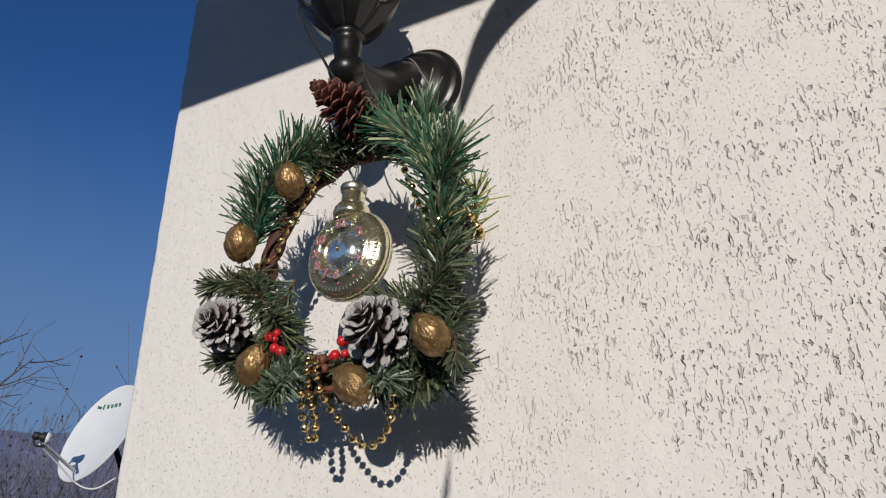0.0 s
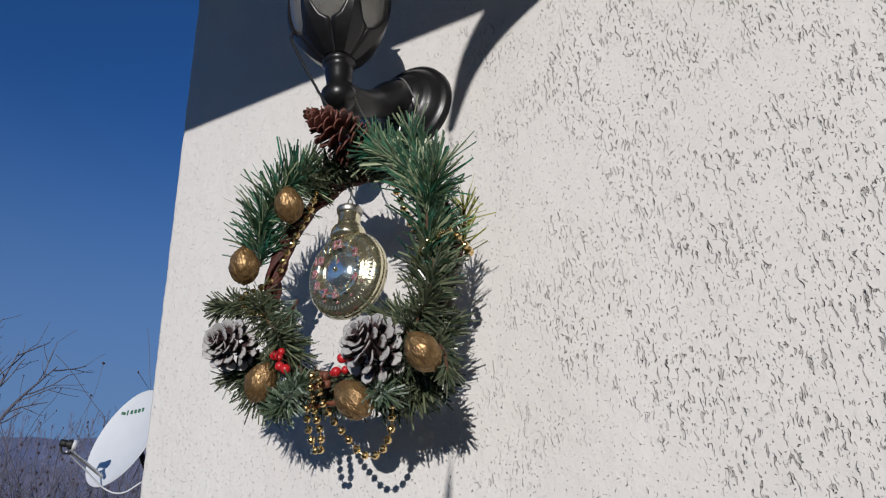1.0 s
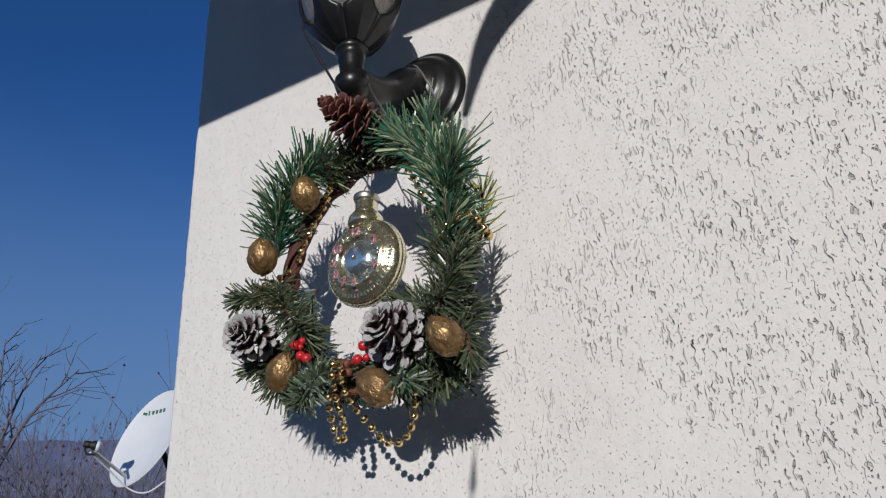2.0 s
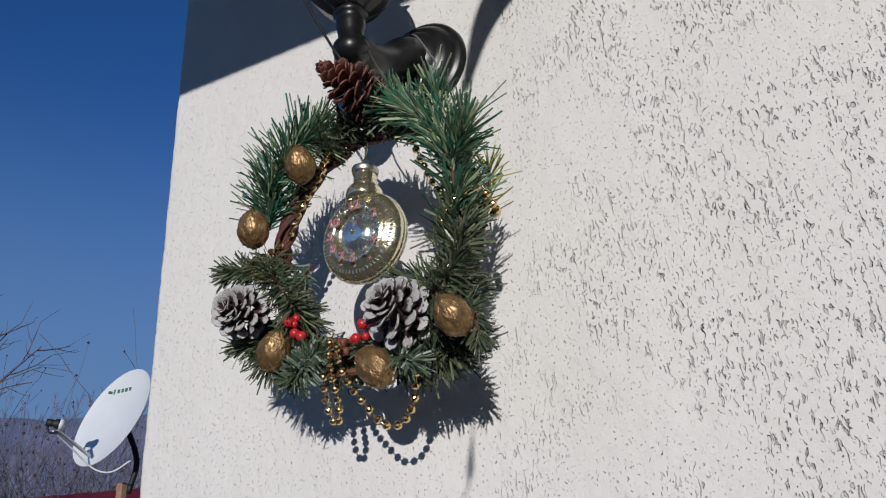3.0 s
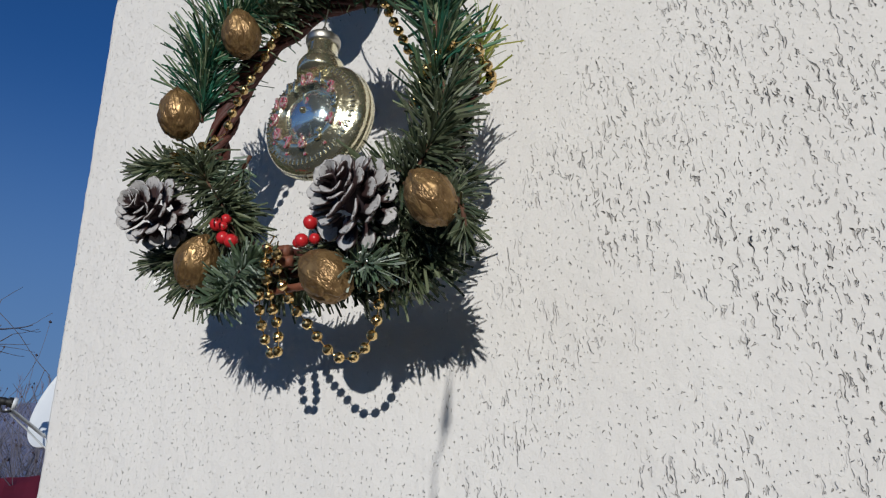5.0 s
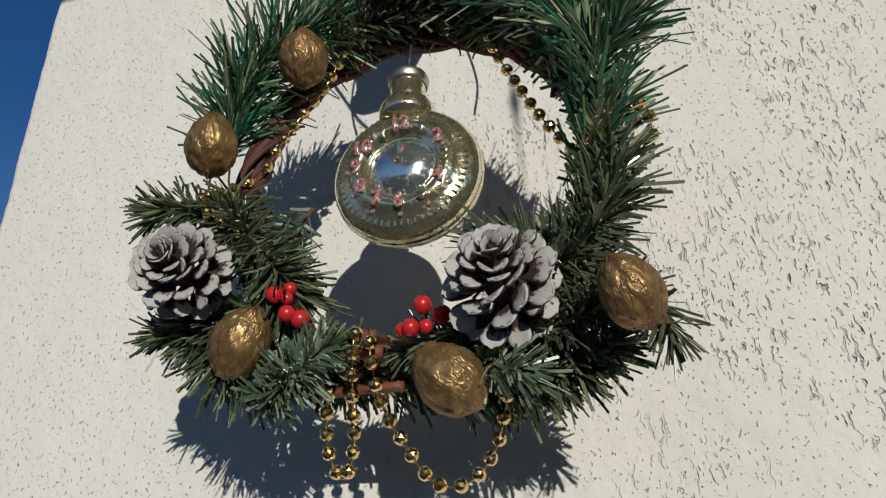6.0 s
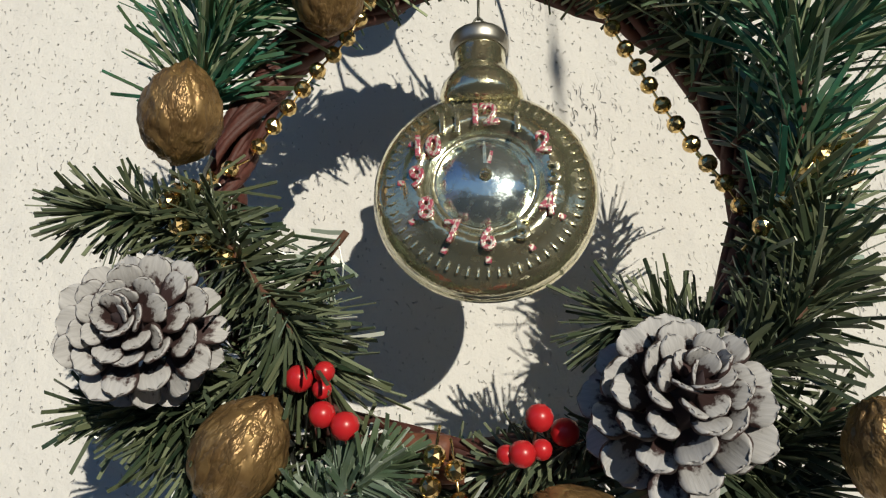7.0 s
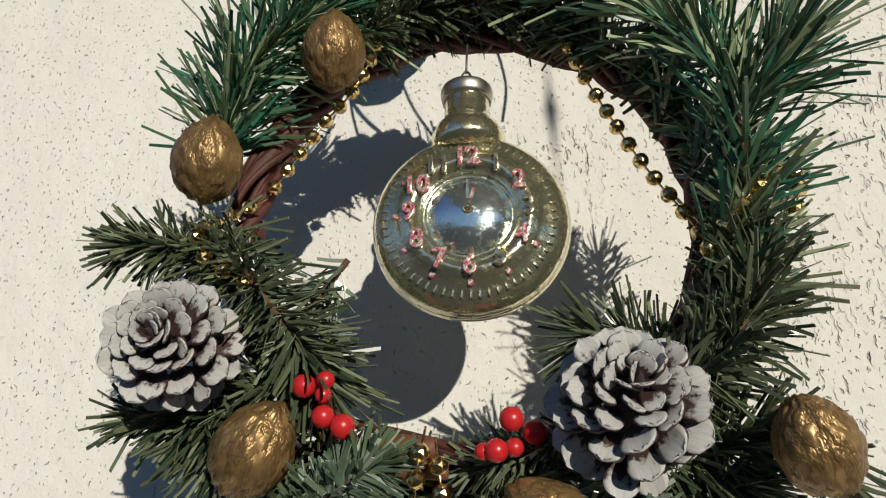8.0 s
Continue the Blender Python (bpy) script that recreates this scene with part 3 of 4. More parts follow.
sprig([(0.040, -0.100, 1.654), (0.066, -0.106, 1.650), (0.086, -0.112, 1.654)], 280, 0.021, M_DARK, D, 20, (35, 80), 0.0015)
sprig([(0.036, -0.110, 1.674), (0.012, -0.114, 1.668), (-0.008, -0.110, 1.664)], 170, 0.015, M_DARK, D, 21, (35, 80), 0.0013)
sprig([(0.005, -0.088, 1.650), (0.045, -0.090, 1.642), (0.078, -0.092, 1.652)], 260, 0.018, M_DARK, D, 23, (45, 88), 0.0015)
sprig([(0.098, -0.088, 1.752), (0.106, -0.092, 1.776), (0.110, -0.096, 1.796)], 60, 0.026, M_YELLOW, "yellow-green tinsel sprig", 22, (25, 70), 0.0013)
sprig([(-0.05, -0.12, 1.745), (-0.064, -0.118, 1.728), (-0.076, -0.112, 1.71)], 70, 0.018, M_FROST, F, 15, (40, 80), 0.0014)
sprig([(-0.085, -0.092, 1.685), (-0.045, -0.090, 1.664), (0.0, -0.088, 1.660), (0.045, -0.090, 1.668), (0.085, -0.092, 1.700)], 900, 0.022, M_DARK, D, 18, (45, 88), 0.0016)
sprig([(0.082, -0.110, 1.702), (0.095, -0.112, 1.745), (0.092, -0.114, 1.795), (0.067, -0.114, 1.834), (0.030, -0.114, 1.861)], 760, 0.018, M_DARK, D, 19, (45, 88), 0.0016, inner=0.084)


def scale_mesh(name, mat, length=0.0185, width=0.0150, lip=0.0006, cup=0.0):
    """A woody cone scale: spoon shaped, thick at the lip."""
    verts, faces = [], []
    nu, nv = 11, 7
    for lay in (0, 1):
        for i in range(nu):
            u = 1 - (1 - i / (nu - 1)) ** 1.9
            w = width * 0.5 * (0.38 + 0.62 * math.sin(min(1.0, u * 1.5) * math.pi / 2)) * (1.0 if u < 0.66 else max(0.02, 1 - ((u - 0.66) / 0.342) ** 2.5) ** 0.42)
            for j in range(nv):
                v = 2 * j / (nv - 1) - 1
                z = cup * v * v * (0.3 + u) + 0.0006 * v * v * u - 0.0006 * v ** 4 + 0.0030 * u * u - 0.0120 * max(0, u - 0.55) ** 2
                thick = 0.0005 + lip * u * max(0.0, 1 - u ** 10) ** 0.5
                verts.append((v * w, u * length * (1 - 0.05 * v * v), z - (thick if lay else 0)))
    n = nu * nv
    for i in range(nu - 1):
        for j in range(nv - 1):
            o = i * nv + j
            faces.append((o, o + 1, o + nv + 1, o + nv))
            faces.append((n + o, n + o + nv, n + o + nv + 1, n + o + 1))
    rim = [i * nv for i in range(nu)] + [(nu - 1) * nv + j for j in range(1, nv)] + [i * nv + nv - 1 for i in reversed(range(nu - 1))]
    for a, b in zip(rim, rim[1:]):
        faces.append((a, b, n + b, n + a))
    return mesh_of(name, verts, faces, mat, True)


def pine_cone(base, tip, radius, scales, mat, label, seed, lip=0.0005, fan=(-12, 86, 1.0), cup=0.0, loose=6.0, wide=0.0150, small=1.0, root=0.36):
    r0 = random.Random(seed)
    base, tip = Vector(base), Vector(tip)
    axis = tip - base
    length = axis.length
    frame_m = Matrix.Translation(base) @ axis.to_track_quat("Z", "X").to_matrix().to_4x4()
    core = lathe("pine_cone", [(0.0, 0.0), (radius * 0.2, length * 0.04), (radius * 0.30, length * 0.3), (radius * 0.22, length * 0.55), (radius * 0.1, length * 0.75), (0.0, length * 0.9)], M_SEED, 14)
    cone = on_wreath("pine_cone", core, label, frame_m)
    me = scale_mesh("scale", mat, width=wide, lip=lip, cup=cup)
    for i in range(scales):
        t = (i + 0.5) / scales
        a = i * 2.39996 + r0.gauss(0, 0.06)
        fat = math.sin(math.pi * min(1, 0.18 + 0.80 * t)) ** 0.65
        rise = radians(fan[0] + fan[1] * t ** fan[2] + r0.gauss(0, loose))
        size = small * (radius / 0.0255) * (0.60 + 0.50 * fat) * (1 - 0.30 * t)
        root_r = radius * root * fat * (1 - 0.8 * t * t)
        m = Matrix.Rotation(a, 4, "Z") @ Matrix.Translation((0, root_r, length * (0.05 + 0.75 * t ** 0.9))) @ Matrix.Rotation(rise, 4, "X") @ Matrix.Rotation(r0.gauss(0, 0.025 * loose + 0.05), 4, "Y")
        part("scale", me, cone, m=m @ Matrix.Diagonal((size * r0.uniform(0.86, 1.12), size * r0.uniform(0.88, 1.08), size, 1)))
    return cone


pine_cone((-0.1105, -0.126, 1.7110), (-0.1035, -0.172, 1.7085), 0.0222, 60, M_CONE_W, "pine cone with white frosted scales", 5, 0.0022, (-16, 78, 1.0), 0.0006, 9.0, 0.0138, 0.88, 0.52)
pine_cone((0.0440, -0.124, 1.6740), (0.0452, -0.172, 1.6840), 0.0250, 56, M_CONE_W, "large pine cone with white frosted scales", 6, 0.0024, (-16, 78, 1.0), 0.0006, 10.0, 0.0144, 0.86, 0.52)
pine_cone((0.030, -0.126, 1.868), (-0.010, -0.172, 1.906), 0.0225, 84, M_CONE_B, "glossy red-brown varnished pine cone", 8, 0.0016)


def walnut_mesh(seed):
    bm = bmesh.new()
    bmesh.ops.create_uvsphere(bm, u_segments=64, v_segments=40, radius=1)
    for v in bm.verts:
        d = v.co.normalized()
        ridge = abs(noise.noise(Vector((d.x * 3.2, d.y * 3.2, d.z * 1.6)) + Vector((seed * 3.1, 0, 0))))
        fold = abs(noise.noise(Vector((d.x * 7, d.y * 7, d.z * 3)) + Vector((0, seed * 2.3, 0))))
        side = d.x + 0.03 * noise.noise(Vector((d.z * 3, d.y * 3, seed)))
        seam = math.exp(-(side / 0.11) ** 2) * 0.075 - math.exp(-(side / 0.03) ** 2) * 0.05
        r = 1 - 0.13 * ridge - 0.08 * fold + seam
        point = 0.12 * max(0, d.z) ** 5
        v.co = Vector((d.x * 0.0150 * r, d.y * 0.0142 * r, d.z * 0.0178 * (r + point)))
    return from_bm(bm, "walnut", M_WALNUT, True)


for i, (at, turn, size) in enumerate([((-0.0525, -0.133, 1.835), (20, 4, 12), 0.93), ((-0.1035, -0.135, 1.7865), (26, 3, 28), 0.96), ((-0.0825, -0.127, 1.674), (24, 34, 15), 0.98), ((0.0175, -0.128, 1.643), (25, -38, -25), 0.98), ((0.095, -0.149, 1.660), (24, -28, 10), 0.86)]):
    on_wreath("walnut", walnut_mesh(i), "gold-painted walnut", pose(*at, *turn) @ Matrix.Scale(size, 4))


def berry_spray(points, label):
    c = sum((Vector(p) for p in points), Vector()) / len(points)
    verts, faces = [], []
    root = c + Vector((0, 0.016, -0.004))
    for p in points:
        tube_data(smooth_path([root, (root + Vector(p)) / 2 + Vector((0, 0, 0.002)), Vector(p)], 8), 0.0006, 5, verts, faces)
    spray = on_wreath("berry_spray", mesh_of("stem", verts, faces, M_TWIG, True), label)
    for k, p in enumerate(points):
        r = (0.0043, 0.0033, 0.0030, 0.0041, 0.0044)[k % 5]
        me = lathe("berry", [(0, -r), (r * 0.5, -r * 0.87), (r * 0.87, -r * 0.5), (r, 0), (r * 0.87, r * 0.5), (r * 0.5, r * 0.85), (r * 0.18, r * 0.93), (0, r * 0.86)], M_BERRY, 16)
        part("berry", me, spray, m=pose(*p))


berry_spray([(-0.0632, -0.132, 1.6942), (-0.0555, -0.132, 1.6957), (-0.0558, -0.134, 1.6902), (-0.0561, -0.133, 1.6830), (-0.0494, -0.133, 1.6792)], "spray of glossy red berries")
berry_spray([(0.0075, -0.130, 1.6778), (0.0075, -0.126, 1.6690), (-0.0030, -0.128, 1.6682), (0.0015, -0.130, 1.6680), (0.0150, -0.126, 1.6735)], "spray of red berries under the big cone")


def bow_stick(a, b, r, label):
    on_wreath("vine_stick", tube("vine_stick", [a, (Vector(a) + Vector(b)) / 2 + Vector((0, -0.001, 0.0006)), b], r, M_STICK, 10, 9), label)


bow_stick((-0.044, -0.112, 1.6745), (-0.020, -0.114, 1.672), 0.0040, "short red-brown vine stick")
bow_stick((-0.043, -0.116, 1.6650), (-0.016, -0.116, 1.6640), 0.0034, "short red-brown vine stick")
bow_stick((-0.052, -0.108, 1.650), (-0.008, -0.112, 1.648), 0.0024, "short red-brown vine stick")

# ---- gilt bead garland ----


def bead_mesh():
    bm = bmesh.new()
    bmesh.ops.create_icosphere(bm, subdivisions=2, radius=0.0034)
    bmesh.ops.dissolve_limit(bm, angle_limit=radians(16), verts=bm.verts, edges=bm.edges)
    return from_bm(bm, "bead", M_GOLD)


BEAD = bead_mesh()


def bead_chain(runs, label):
    garland = empty("bead_garland", runs[0][0])
    tagged(garland, label, "bead garland")
    off = Matrix.Translation(-Vector(runs[0][0]))
    for pts in runs:
        path = smooth_path(pts, 160)
        verts, faces = [], []
        tube_data(path[::4], 0.0005, 5, verts, faces)
        part("thread", mesh_of("thread", verts, faces, M_GOLD, True), garland, m=off)
        gone = 0.0
        for a, b in zip(path, path[1:]):
            gone += (b - a).length
            if gone >= 0.0093:
                gone -= 0.0093
                part("bead", BEAD, garland, m=off @ Matrix.Translation(b) @ Euler([rng.uniform(0, 6) for _ in range(3)]).to_matrix().to_4x4())
    return garland


bead_chain([
    [(-0.022, -0.126, 1.678), (-0.025, -0.130, 1.664), (-0.0295, -0.120, 1.645), (-0.0345, -0.105, 1.6275), (-0.042, -0.097, 1.614), (-0.0485, -0.098, 1.622), (-0.0478, -0.106, 1.638), (-0.041, -0.116, 1.655)],
    [(-0.019, -0.126, 1.674), (-0.0175, -0.128, 1.656), (-0.0170, -0.116, 1.6395), (-0.0115, -0.103, 1.6245), (-0.003, -0.094, 1.610), (0.0065, -0.091, 1.606), (0.0180, -0.092, 1.6095), (0.0285, -0.096, 1.6205), (0.0350, -0.102, 1.635), (0.040, -0.108, 1.650)],
    [(0.040, -0.112, 1.877), (0.0455, -0.112, 1.862), (0.0475, -0.112, 1.847), (0.0525, -0.112, 1.8256), (0.0602, -0.112, 1.8043), (0.0677, -0.112, 1.7846), (0.0757, -0.112, 1.7677), (0.083, -0.112, 1.754), (0.092, -0.104, 1.742)],
    [(-0.025, -0.112, 1.880), (-0.033, -0.112, 1.866), (-0.0415, -0.112, 1.844), (-0.0509, -0.112, 1.8274), (-0.0618, -0.112, 1.8151), (-0.0708, -0.112, 1.8029), (-0.079, -0.110, 1.794), (-0.09, -0.104, 1.784)],
    [(0.076, -0.130, 1.724), (0.083, -0.137, 1.731), (0.091, -0.141, 1.740), (0.102, -0.143, 1.750), (0.111, -0.140, 1.754), (0.1185, -0.133, 1.754), (0.120, -0.118, 1.747), (0.115, -0.102, 1.750), (0.106, -0.088, 1.757)],
    [(-0.09, -0.104, 1.784), (-0.104, -0.118, 1.768), (-0.1065, -0.133, 1.757), (-0.102, -0.133, 1.746), (-0.09, -0.122, 1.738)],
], "string of faceted gold beads draped over the wreath")

# ---- glass clock bauble ----


def numeral(text, size, depth, mat):
    cu = bpy.data.curves.new("numeral", "FONT")
    cu.body, cu.size, cu.extrude, cu.align_x, cu.align_y, cu.bevel_depth = text, size, depth, "CENTER", "CENTER", 0.00042
    cu.resolution_u = 4
    ob = new("numeral_source", cu)
    me = bpy.data.meshes.new_from_object(ob.evaluated_get(bpy.context.evaluated_depsgraph_get()))
    bpy.data.objects.remove(ob)
    me.materials.clear()
    me.materials.append(mat)
    return me


def clock_bauble():
    at = Vector((-0.0014, -0.112, 1.7583))
    b = empty("clock_bauble", at)
    b.scale = (1.082, 1.15, 1.075)
    b.rotation_euler = (0, radians(2.8), 0)
    tagged(b, "old gold and silver glass bauble shaped like a clock", "bauble")
    half = [(0.0, 0.0125), (0.008, 0.0122), (0.0128, 0.0106), (0.0152, 0.0086), (0.0163, 0.0080), (0.0174, 0.0090), (0.0192, 0.0116), (0.0212, 0.0126), (0.0235, 0.0122), (0.0256, 0.0104), (0.0275, 0.0092), (0.0312, 0.0080), (0.0335, 0.0066), (0.0355, 0.0045), (0.0366, 0.0022), (0.0360, 0.0012), (0.0366, 0.0004), (0.0372, -0.0012), (0.0366, -0.0028)]
    back = [(0.0360, -0.0036), (0.0362, -0.0046), (0.0350, -0.0066), (0.031, -0.0090), (0.024, -0.0112), (0.013, -0.0124), (0.0, -0.0128)]
    me = lathe("glass_body", half + back, M_SILVER, 88, "Y")
    part("glass_body", me, b)
    part("dial", lathe("dial", [(0.0, 0.0139), (0.006, 0.0136), (0.0108, 0.0124), (0.0138, 0.0104), (0.0156, 0.0088)], M_BLUE, 64, "Y"), b, "blue-silver clock dial")
    neck = [(0.0, 0.030), (0.0143, 0.0302), (0.0147, 0.0345), (0.0143, 0.0380), (0.0125, 0.0415), (0.0100, 0.0440), (0.0092, 0.0470), (0.0090, 0.0560)]
    part("neck", lathe("neck", neck, M_SILVER, 48), b)
    cap = [(0.0092, 0.0540), (0.0098, 0.0541), (0.0102, 0.0556), (0.0105, 0.0570), (0.0106, 0.0588), (0.0101, 0.0600), (0.0080, 0.0610), (0.003, 0.0616), (0.0, 0.0616)]
    part("cap", lathe("cap", cap, M_CAP, 48), b, "dull tin cap")
    part("hook", tube("hook", [(-0.002, 0, 0.061), (-0.0025, 0, 0.066), (0.0, 0, 0.070), (0.0025, 0, 0.066), (0.002, 0, 0.061)], 0.0005, M_WIRE, 16, 6), b)
    part("hanger", tube("hanger", [(0, 0, 0.069), (0.001, 0.004, 0.096), (0.002, 0.01, 0.122)], 0.0005, M_WIRE, 8, 5), b)
    knob = lathe("knob", [(0.0, 0.0162), (0.0012, 0.0158), (0.002, 0.0145), (0.0024, 0.0128)], M_SILVER, 16, "Y")
    part("knob", knob, b)
    red = {12: 1, 10: 1, 9: 1, 8: 1, 7: 1, 6: 1, 4: 1, 2: 1}
    for k in range(1, 13):
        a = radians(90 - 30 * k)
        r = 0.0214
        me = numeral(str(k), 0.0098, 0.0005, M_PINK if k in red else M_SILVER)
        part("numeral", me, b, "red painted numeral" if k in red else "raised silver numeral", pose(r * math.cos(a), -0.0131, r * math.sin(a), 90, 0, 0))
    for ang, ln, w, mat in ((8, 0.0115, 0.0016, M_SILVER), (-6 + 30, 0.0085, 0.0018, M_PINK)):
        bm = bmesh.new()
        bmesh.ops.create_cube(bm, size=1)
        for v in bm.verts:
            v.co = Vector((v.co.x * w * (0.5 if v.co.z > 0 else 1), v.co.y * 0.0009, (v.co.z + 0.5) * ln))
        part("clock_hand", from_bm(bm, "clock_hand", mat), b, "", pose(0, -0.0128, 0, 6, ang - 8, 0))
    # ticks: raised ribs round the rim and square dabs of paint outside the numerals
    tick = box("tick", (-0.00045, -0.0005, -0.0020), (0.00045, 0.0005, 0.0020), M_SILVER, 0.0002, 1)
    dab = box("paint_dab", (-0.0010, -0.00035, -0.0011), (0.0010, 0.00035, 0.0011), M_PINK, 0.0003, 1)
    for k in range(60):
        a = radians(6 * k)
        part("tick", tick, b, m=pose(0.0300 * math.sin(a), -0.0083, 0.0300 * math.cos(a), 0, 6 * k, 0))
    for k in (0, 4, 5, 6, 7, 8, 9, 10):
        a = radians(30 * k)
        part("paint_dab", dab, b, m=pose(0.0268 * math.sin(a), -0.0102, 0.0268 * math.cos(a), 0, 30 * k, 0))
    return b


clock_bauble()

# ---- distance: dish, red shed, shrubs, trees ----


def far_point(az, el, dist):
    a, e = radians(az), radians(el)
    return Vector((0.29 + dist * math.sin(a), -0.53 + dist * math.cos(a), 1.495 + dist * math.tan(e)))


def satellite_dish():
    c = far_point(-54.1, 10.7, 5.9)
    dish = empty("satellite_dish", c)
    tagged(dish, "white satellite dish on a timber post", "satellite dish")
    n = Vector((-0.02, -0.93, 0.36)).normalized()
    q = n.to_track_quat("Z", "Y").to_matrix().to_4x4()
    prof = []
    for i in range(13):
        r = 0.385 * i / 12
        prof.append((r, 0.34 * r * r))
    prof += [(0.39, 0.0545), (0.392, 0.046), (0.385, 0.043)]
    prof += [(0.385 * (12 - i) / 12, 0.34 * (0.385 * (12 - i) / 12) ** 2 - 0.006) for i in range(13)]
    me = lathe("reflector", prof, M_DISH, 56)
    part("reflector", me, dish, m=q @ Matrix.Diagonal((0.94, 1.04, 1, 1)))
    lnb = far_point(-58.2, 10.35, 5.55) - c
    foot = far_point(-55.6, 8.1, 5.8) - c
    part("feed_arm", tube("feed_arm", [foot, foot.lerp(lnb, 0.5) + Vector((0, 0, -0.012)), lnb + Vector((0.02, 0.02, -0.05))], 0.013, M_STEEL, 14, 8), dish)
    part("cable", tube("cable", [lnb + Vector((0, 0, -0.05)), foot.lerp(lnb, 0.45) + Vector((0, 0, -0.055)), foot + Vector((0.05, 0, -0.09)), foot + Vector((0.19, 0.05, -0.13)), foot + Vector((0.30, 0.12, -0.06))], 0.006, M_DISH, 30, 6), dish)
    lq = (Vector((0.5, 0.75, -0.15))).to_track_quat("Z", "Y").to_matrix().to_4x4()
    part("feed_horn", lathe("feed_horn", [(0, -0.05), (0.024, -0.048), (0.026, -0.01), (0.022, 0.0), (0.033, 0.012), (0.036, 0.045), (0.030, 0.05), (0, 0.048)], M_CORD, 20), dish, "dark feed horn body", Matrix.Translation(lnb) @ lq)
    part("horn_cap", lathe("horn_cap", [(0, 0.066), (0.030, 0.064), (0.037, 0.056), (0.038, 0.040), (0.034, 0.036)], M_DISH, 20), dish, "white feed cap", Matrix.Translation(lnb) @ lq)
    part("feed_bracket", tube("feed_bracket", [lnb + Vector((-0.02, 0, 0.02)), lnb + Vector((-0.05, -0.01, -0.02)), lnb + Vector((-0.03, 0.0, -0.06)), lnb + Vector((0.03, 0.02, -0.06))], 0.008, M_CORD, 14, 6), dish)
    # printed mark on the reflector: plain bars in place of letters
    up, right = q.to_3x3() @ Vector((0, 1, 0)), q.to_3x3() @ Vector((1, 0, 0))
    for k, (w, h) in enumerate([(0.050, 0.022), (0.014, 0.040), (0.024, 0.030), (0.024, 0.030), (0.026, 0.030), (0.022, 0.030)]):
        x, y = -0.20 + 0.045 * k, 0.245
        z = 0.34 * (x * x / 0.88 + y * y / 1.08) + 0.003
        me = box("mark", (-w / 2, -h / 2, -0.001), (w / 2, h / 2, 0.001), M_MARK)
        part("mark", me, dish, "dark green printed bar", q @ pose(x, y, z, 18, 8, -14 if k == 0 else 0))
    top = far_point(-52.8, 6.4, 6.05) - c
    part("mast", tube("mast", [top + Vector((0, 0.0, -0.10)), top + Vector((0.02, 0.03, 0.15)), Vector((0.0, 0.06, 0.0))], 0.022, M_CORD, 12, 10), dish)
    return dish


satellite_dish()
pt = far_point(-53.25, 6.2, 6.05)
post = new("timber_post", box("timber_post", (pt.x - 0.03, pt.y - 0.03, 0.0), (pt.x + 0.03, pt.y + 0.03, pt.z), M_POST, 0.008, 1))
tagged(post, "weathered timber post carrying the satellite dish", "post")


def red_shed():
    shed = empty("red_shed", (-7.2, 4.6, 0))
    tagged(shed, "shed with a dark red sheet metal roof", "shed")
    a, b = far_point(-80, 4.1, 7.6), far_point(-42, 6.6, 7.0)
    d = (b - a)
    d.z = 0
    d.normalize()
    nrm = Vector((-d.y, d.x, 0))
    if nrm.y < 0:
        nrm = -nrm
    m = Matrix(((d.x, nrm.x, 0, a.x), (d.y, nrm.y, 0, a.y), (0, 0, 1, 0), (0, 0, 0, 1)))
    ln = (Vector((b.x, b.y, 0)) - Vector((a.x, a.y, 0))).length
    off = Matrix.Translation((7.2, -4.6, 0)) @ m
    verts, faces = [], []
    zt, ze = a.z, a.z - 0.33
    n = 60
    for i in range(n + 1):
        x = ln * i / n
        bumpz = 0.006 if i % 3 == 0 else 0.0
        rise = (b.z - a.z) * i / n
        for yy, zz in ((0.0, ze), (0.55, zt)):
            verts.append((x, yy - bumpz, zz + rise + bumpz))
        for yy, zz in ((0.0, ze - 0.02), (0.55, zt - 0.02)):
            verts.append((x, yy, zz + rise))
    for i in range(n):
        o = 4 * i
        faces += [(o, o + 4, o + 5, o + 1), (o + 2, o + 3, o + 7, o + 6), (o, o + 2, o + 6, o + 4), (o + 1, o + 5, o + 7, o + 3)]
    part("roof", mesh_of("roof", verts, faces, M_RED), shed, "dark red ribbed sheet roof", off)
    part("eave_board", box("eave_board", (0, 0.0, ze - 0.06), (ln, 0.03, ze - 0.004), M_POST), shed, "pale timber eave board", off)
    part("wall", box("wall", (0.1, 0.25, 0), (ln - 0.1, 2.6, ze - 0.02), M_BARK), shed, "dark timber wall", off)


red_shed()


def grow(verts, faces, p, way, length, r, depth, r0, tips, bend=0.35, split=3):
    path, radii = [p.copy()], [r]
    d = way.copy()
    n = 5
    for i in range(n):
        d = (d + Vector([r0.gauss(0, bend * 0.3) for _ in range(3)]) + Vector((0, 0, 0.05))).normalized()
        path.append(path[-1] + d * length / n)
        radii.append(r * (1 - 0.42 * (i + 1) / n))
    tube_data(path, [max(q, 0.0034) for q in radii], 6 if r > 0.02 else 4, verts, faces)
    if depth == 0:
        tips.append(path[-1])
        return
    for k in range(split + (r0.random() < 0.5)):
        i = r0.randint(2, n)
        a = Vector([r0.gauss(0, 1) for _ in range(3)])
        a = (a - d * a.dot(d)).normalized()
        w = (d * 0.8 + a * r0.uniform(0.45, 0.8)).normalized()
        grow(verts, faces, path[i], w, length * r0.uniform(0.5, 0.78), radii[i] * 0.68, depth - 1, r0, tips, bend, split)


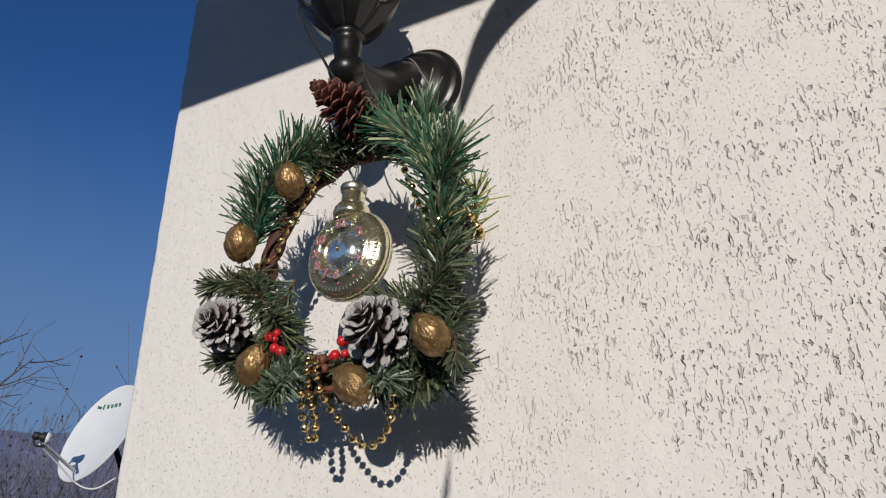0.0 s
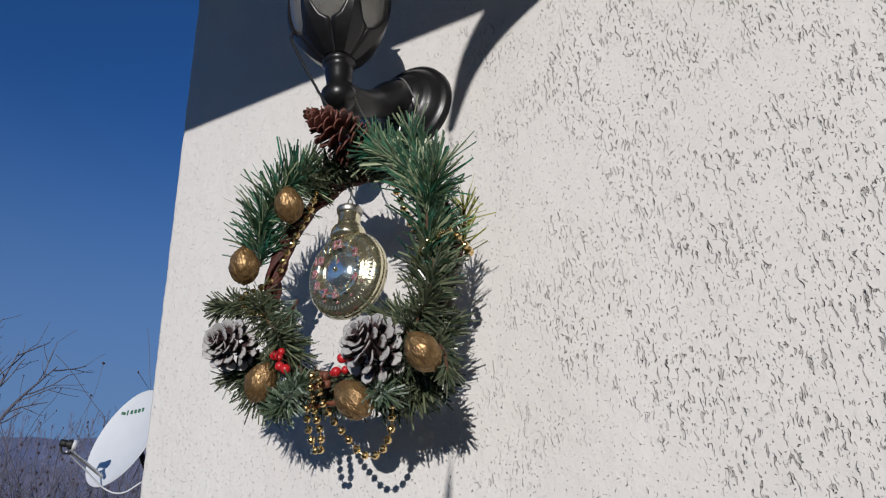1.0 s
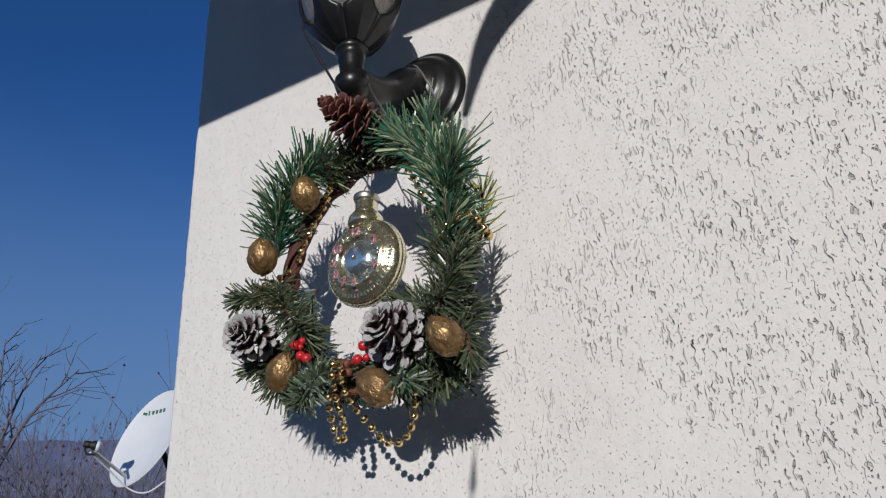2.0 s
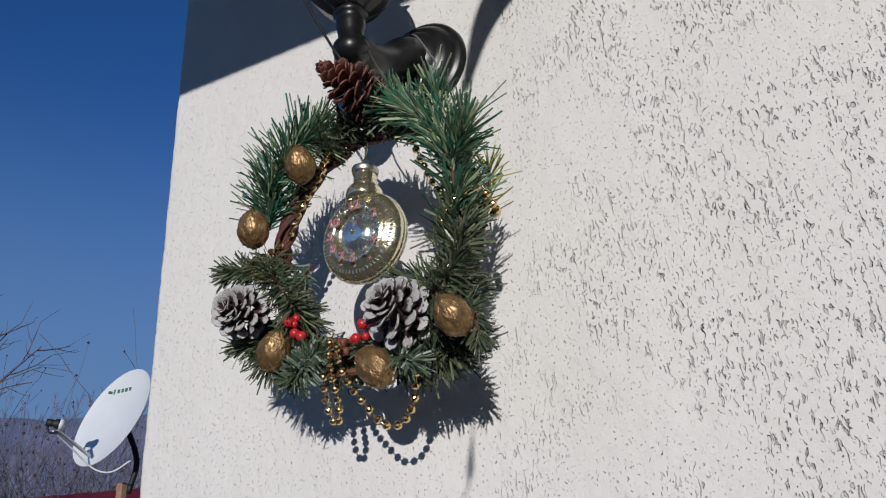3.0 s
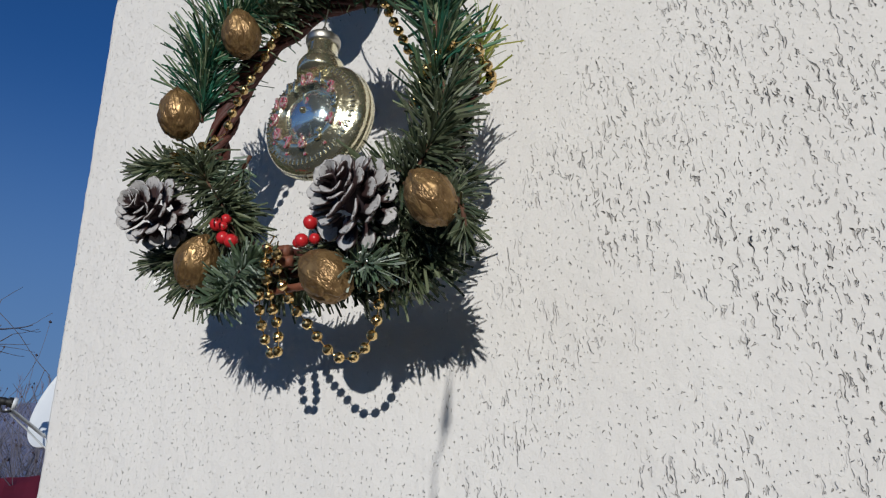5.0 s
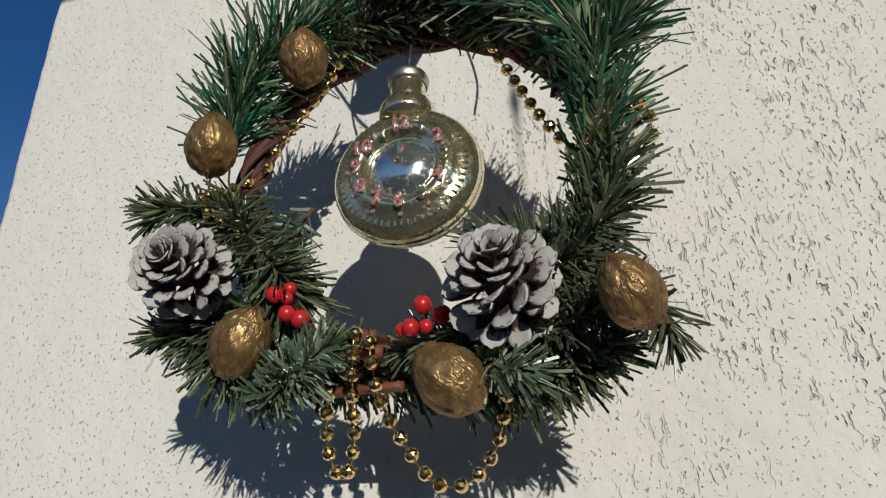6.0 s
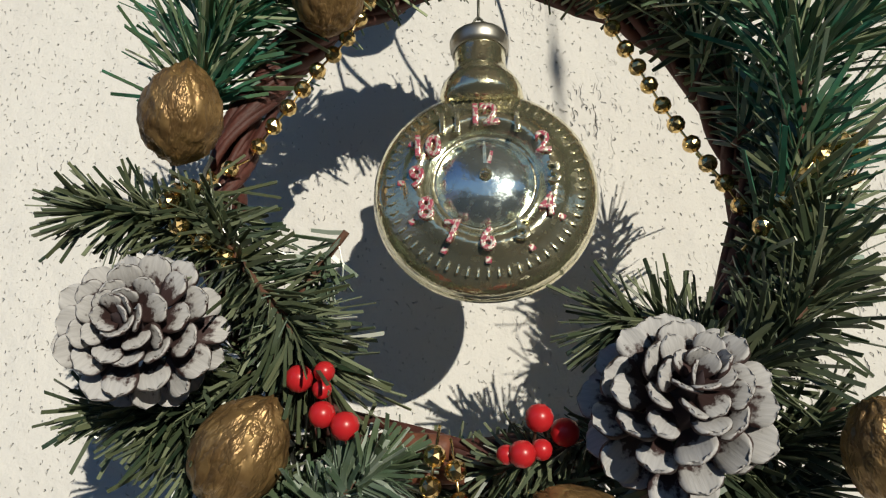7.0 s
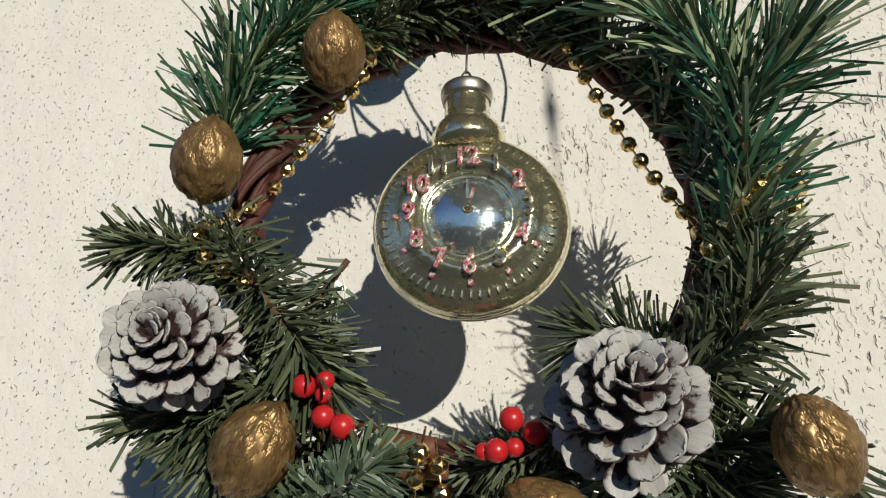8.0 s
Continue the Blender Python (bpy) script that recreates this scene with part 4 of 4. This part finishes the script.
def forked_tree(at, right, fork, limbs, seed):
    """A bare tree whose trunk forks into long limbs; each limb runs through (sideways, height) points."""
    r0 = random.Random(seed)
    tree = empty("bare_tree", at)
    tagged(tree, "tall bare tree forking into long dark limbs", "tree", "bare trees")
    tv, tf = [], []
    tube_data(smooth_path([(0, 0, 0), (0.05, 0.03, fork * 0.5), (0, 0, fork)], 10), [0.15 - 0.007 * i for i in range(10)], 8, tv, tf)
    part("trunk", mesh_of("trunk", tv, tf, M_BARK, True), tree)
    for limb in limbs:
        lv, lf, tips = [], [], []
        deep = r0.uniform(-0.3, 0.3)
        pts = [Vector((0, 0, fork * 0.96))] + [right * a + right.cross(Vector((0, 0, 1))) * deep * (h - fork) + Vector((0, 0, h)) for a, h in limb]
        path = smooth_path(pts, 22)
        tube_data(path, [0.030 * (1 - i / 22) + 0.006 for i in range(len(path))], 6, lv, lf)
        for i in range(6, len(path), 2):
            d = (path[i] - path[i - 1]).normalized()
            a = Vector([r0.gauss(0, 1) for _ in range(3)])
            a = (a - d * a.dot(d)).normalized()
            grow(lv, lf, path[i], (d + a * 0.7).normalized(), r0.uniform(0.3, 0.6), 0.011, 1, r0, tips, 0.35, 2)
        part("limb", mesh_of("limb", lv, lf, M_BARK), tree)
    return tree


def bare_tree(at, height, seed, depth=4, lean=(0, 0)):
    r0 = random.Random(seed)
    tree = empty("bare_tree", at)
    tagged(tree, "bare leafless winter tree on the slope", "tree", "bare trees")
    tv, tf, tips = [], [], []
    trunk = smooth_path([(0, 0, 0), (0.05 + lean[0] * 0.3, lean[1] * 0.3, height * 0.2), (lean[0], lean[1], height * 0.42)], 12)
    tube_data(trunk, [height * 0.018 * (1 - 0.5 * i / 11) for i in range(12)], 8, tv, tf)
    part("trunk", mesh_of("trunk", tv, tf, M_BARK, True), tree)
    cv, cf = [], []
    for k in range(9):
        a = k * 0.7 + r0.random()
        w = Vector((math.cos(a) * 0.85, math.sin(a) * 0.85, 0.85)).normalized()
        grow(cv, cf, trunk[5 + k % 7], w, height * 0.32, height * 0.011, depth, r0, tips, 0.35, 2)
    part("crown", mesh_of("crown", cv, cf, M_BARK), tree)
    return tree


def shrub(at, height, seed):
    r0 = random.Random(seed)
    s = empty("shrub", at)
    tagged(s, "leggy bare shrub with dark dried seed heads", "shrub", "bare shrubs")
    v, f, tips = [], [], []
    for k in range(14):
        a = r0.uniform(0, 6.28)
        w = Vector((math.cos(a) * 0.25, math.sin(a) * 0.25, 1)).normalized()
        grow(v, f, Vector((r0.gauss(0, 0.2), r0.gauss(0, 0.2), 0)), w, height * r0.uniform(0.40, 0.66), 0.020, 2, r0, tips, 0.3, 2)
    part("crown", mesh_of("crown", v, f, M_BARK), s)
    hv, hf = [], []
    for t in tips:
        if r0.random() < 0.4:
            continue
        rr = r0.uniform(0.010, 0.024)
        o = len(hv)
        for d in ((1, 0, 0), (-1, 0, 0), (0, 1, 0), (0, -1, 0), (0, 0, 1.3), (0, 0, -1.3)):
            hv.append(t + Vector(d) * rr * r0.uniform(0.6, 1.2))
        hf += [(o + a, o + b, o + c) for a, b, c in ((0, 2, 4), (2, 1, 4), (1, 3, 4), (3, 0, 4), (2, 0, 5), (1, 2, 5), (3, 1, 5), (0, 3, 5))]
    heads = part("seed_head", mesh_of("seed_head", hv, hf, M_SEED), s)
    heads["kind"] = "stuff"
    return s


def ground_at(az, dist):
    p = far_point(az, 0, dist)
    p.z = 0.0
    return p


forked_tree(ground_at(-64.2, 10.5), Vector((0.435, 0.900, 0)), 3.05, [((0.34, 3.80), (0.84, 4.50)), ((-0.07, 4.0), (-0.12, 4.9)), ((-0.25, 3.9), (-0.42, 4.8)), ((0.12, 3.8), (0.34, 4.6)), ((-0.6, 3.6), (-1.1, 4.6))], 21)
bare_tree(ground_at(-75, 14), 6.0, 22, 4)
for i in range(17):
    az = -73 + 1.35 * i
    dist = 8.5 + 2.2 * ((i * 7) % 5) / 4
    shrub(ground_at(az, dist), 1.5 + dist * (0.150 + 0.028 * ((i * 3) % 4)), 40 + i)


def far_woods():
    """Bare trees scattered up the far slope, too many to count."""
    r0 = random.Random(77)
    verts, faces = [], []
    for i in range(1150):
        az = radians(r0.uniform(-78, -44))
        r = 70 * (9.2 ** r0.random())
        x, y = r * math.sin(az), r * math.cos(az)
        base = Vector((x, y, hill_height(x, y) - 0.4))
        h = r0.uniform(6.5, 11.0)
        thick = 0.03 + 0.00042 * r
        top = base + Vector((r0.gauss(0, 0.5), r0.gauss(0, 0.5), h * 0.8))
        tube_data([base, base.lerp(top, 0.5), top], [thick, thick * 0.75, thick * 0.4], 3, verts, faces)
        for k in range(7):
            p = base.lerp(top, r0.uniform(0.3, 0.95))
            a = r0.uniform(0, 6.28)
            w = Vector((math.cos(a) * 0.7, math.sin(a) * 0.7, 0.9)) * h * r0.uniform(0.16, 0.32)
            tube_data([p, p + w * 0.5, p + w + Vector((0, 0, 0.1 * h * r0.random()))], [thick * 0.5, thick * 0.4, thick * 0.25], 3, verts, faces)
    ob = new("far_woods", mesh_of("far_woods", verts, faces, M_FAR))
    return tagged(ob, "hazy bare winter woods on the far hillside", "woods", kind="stuff")


far_woods()
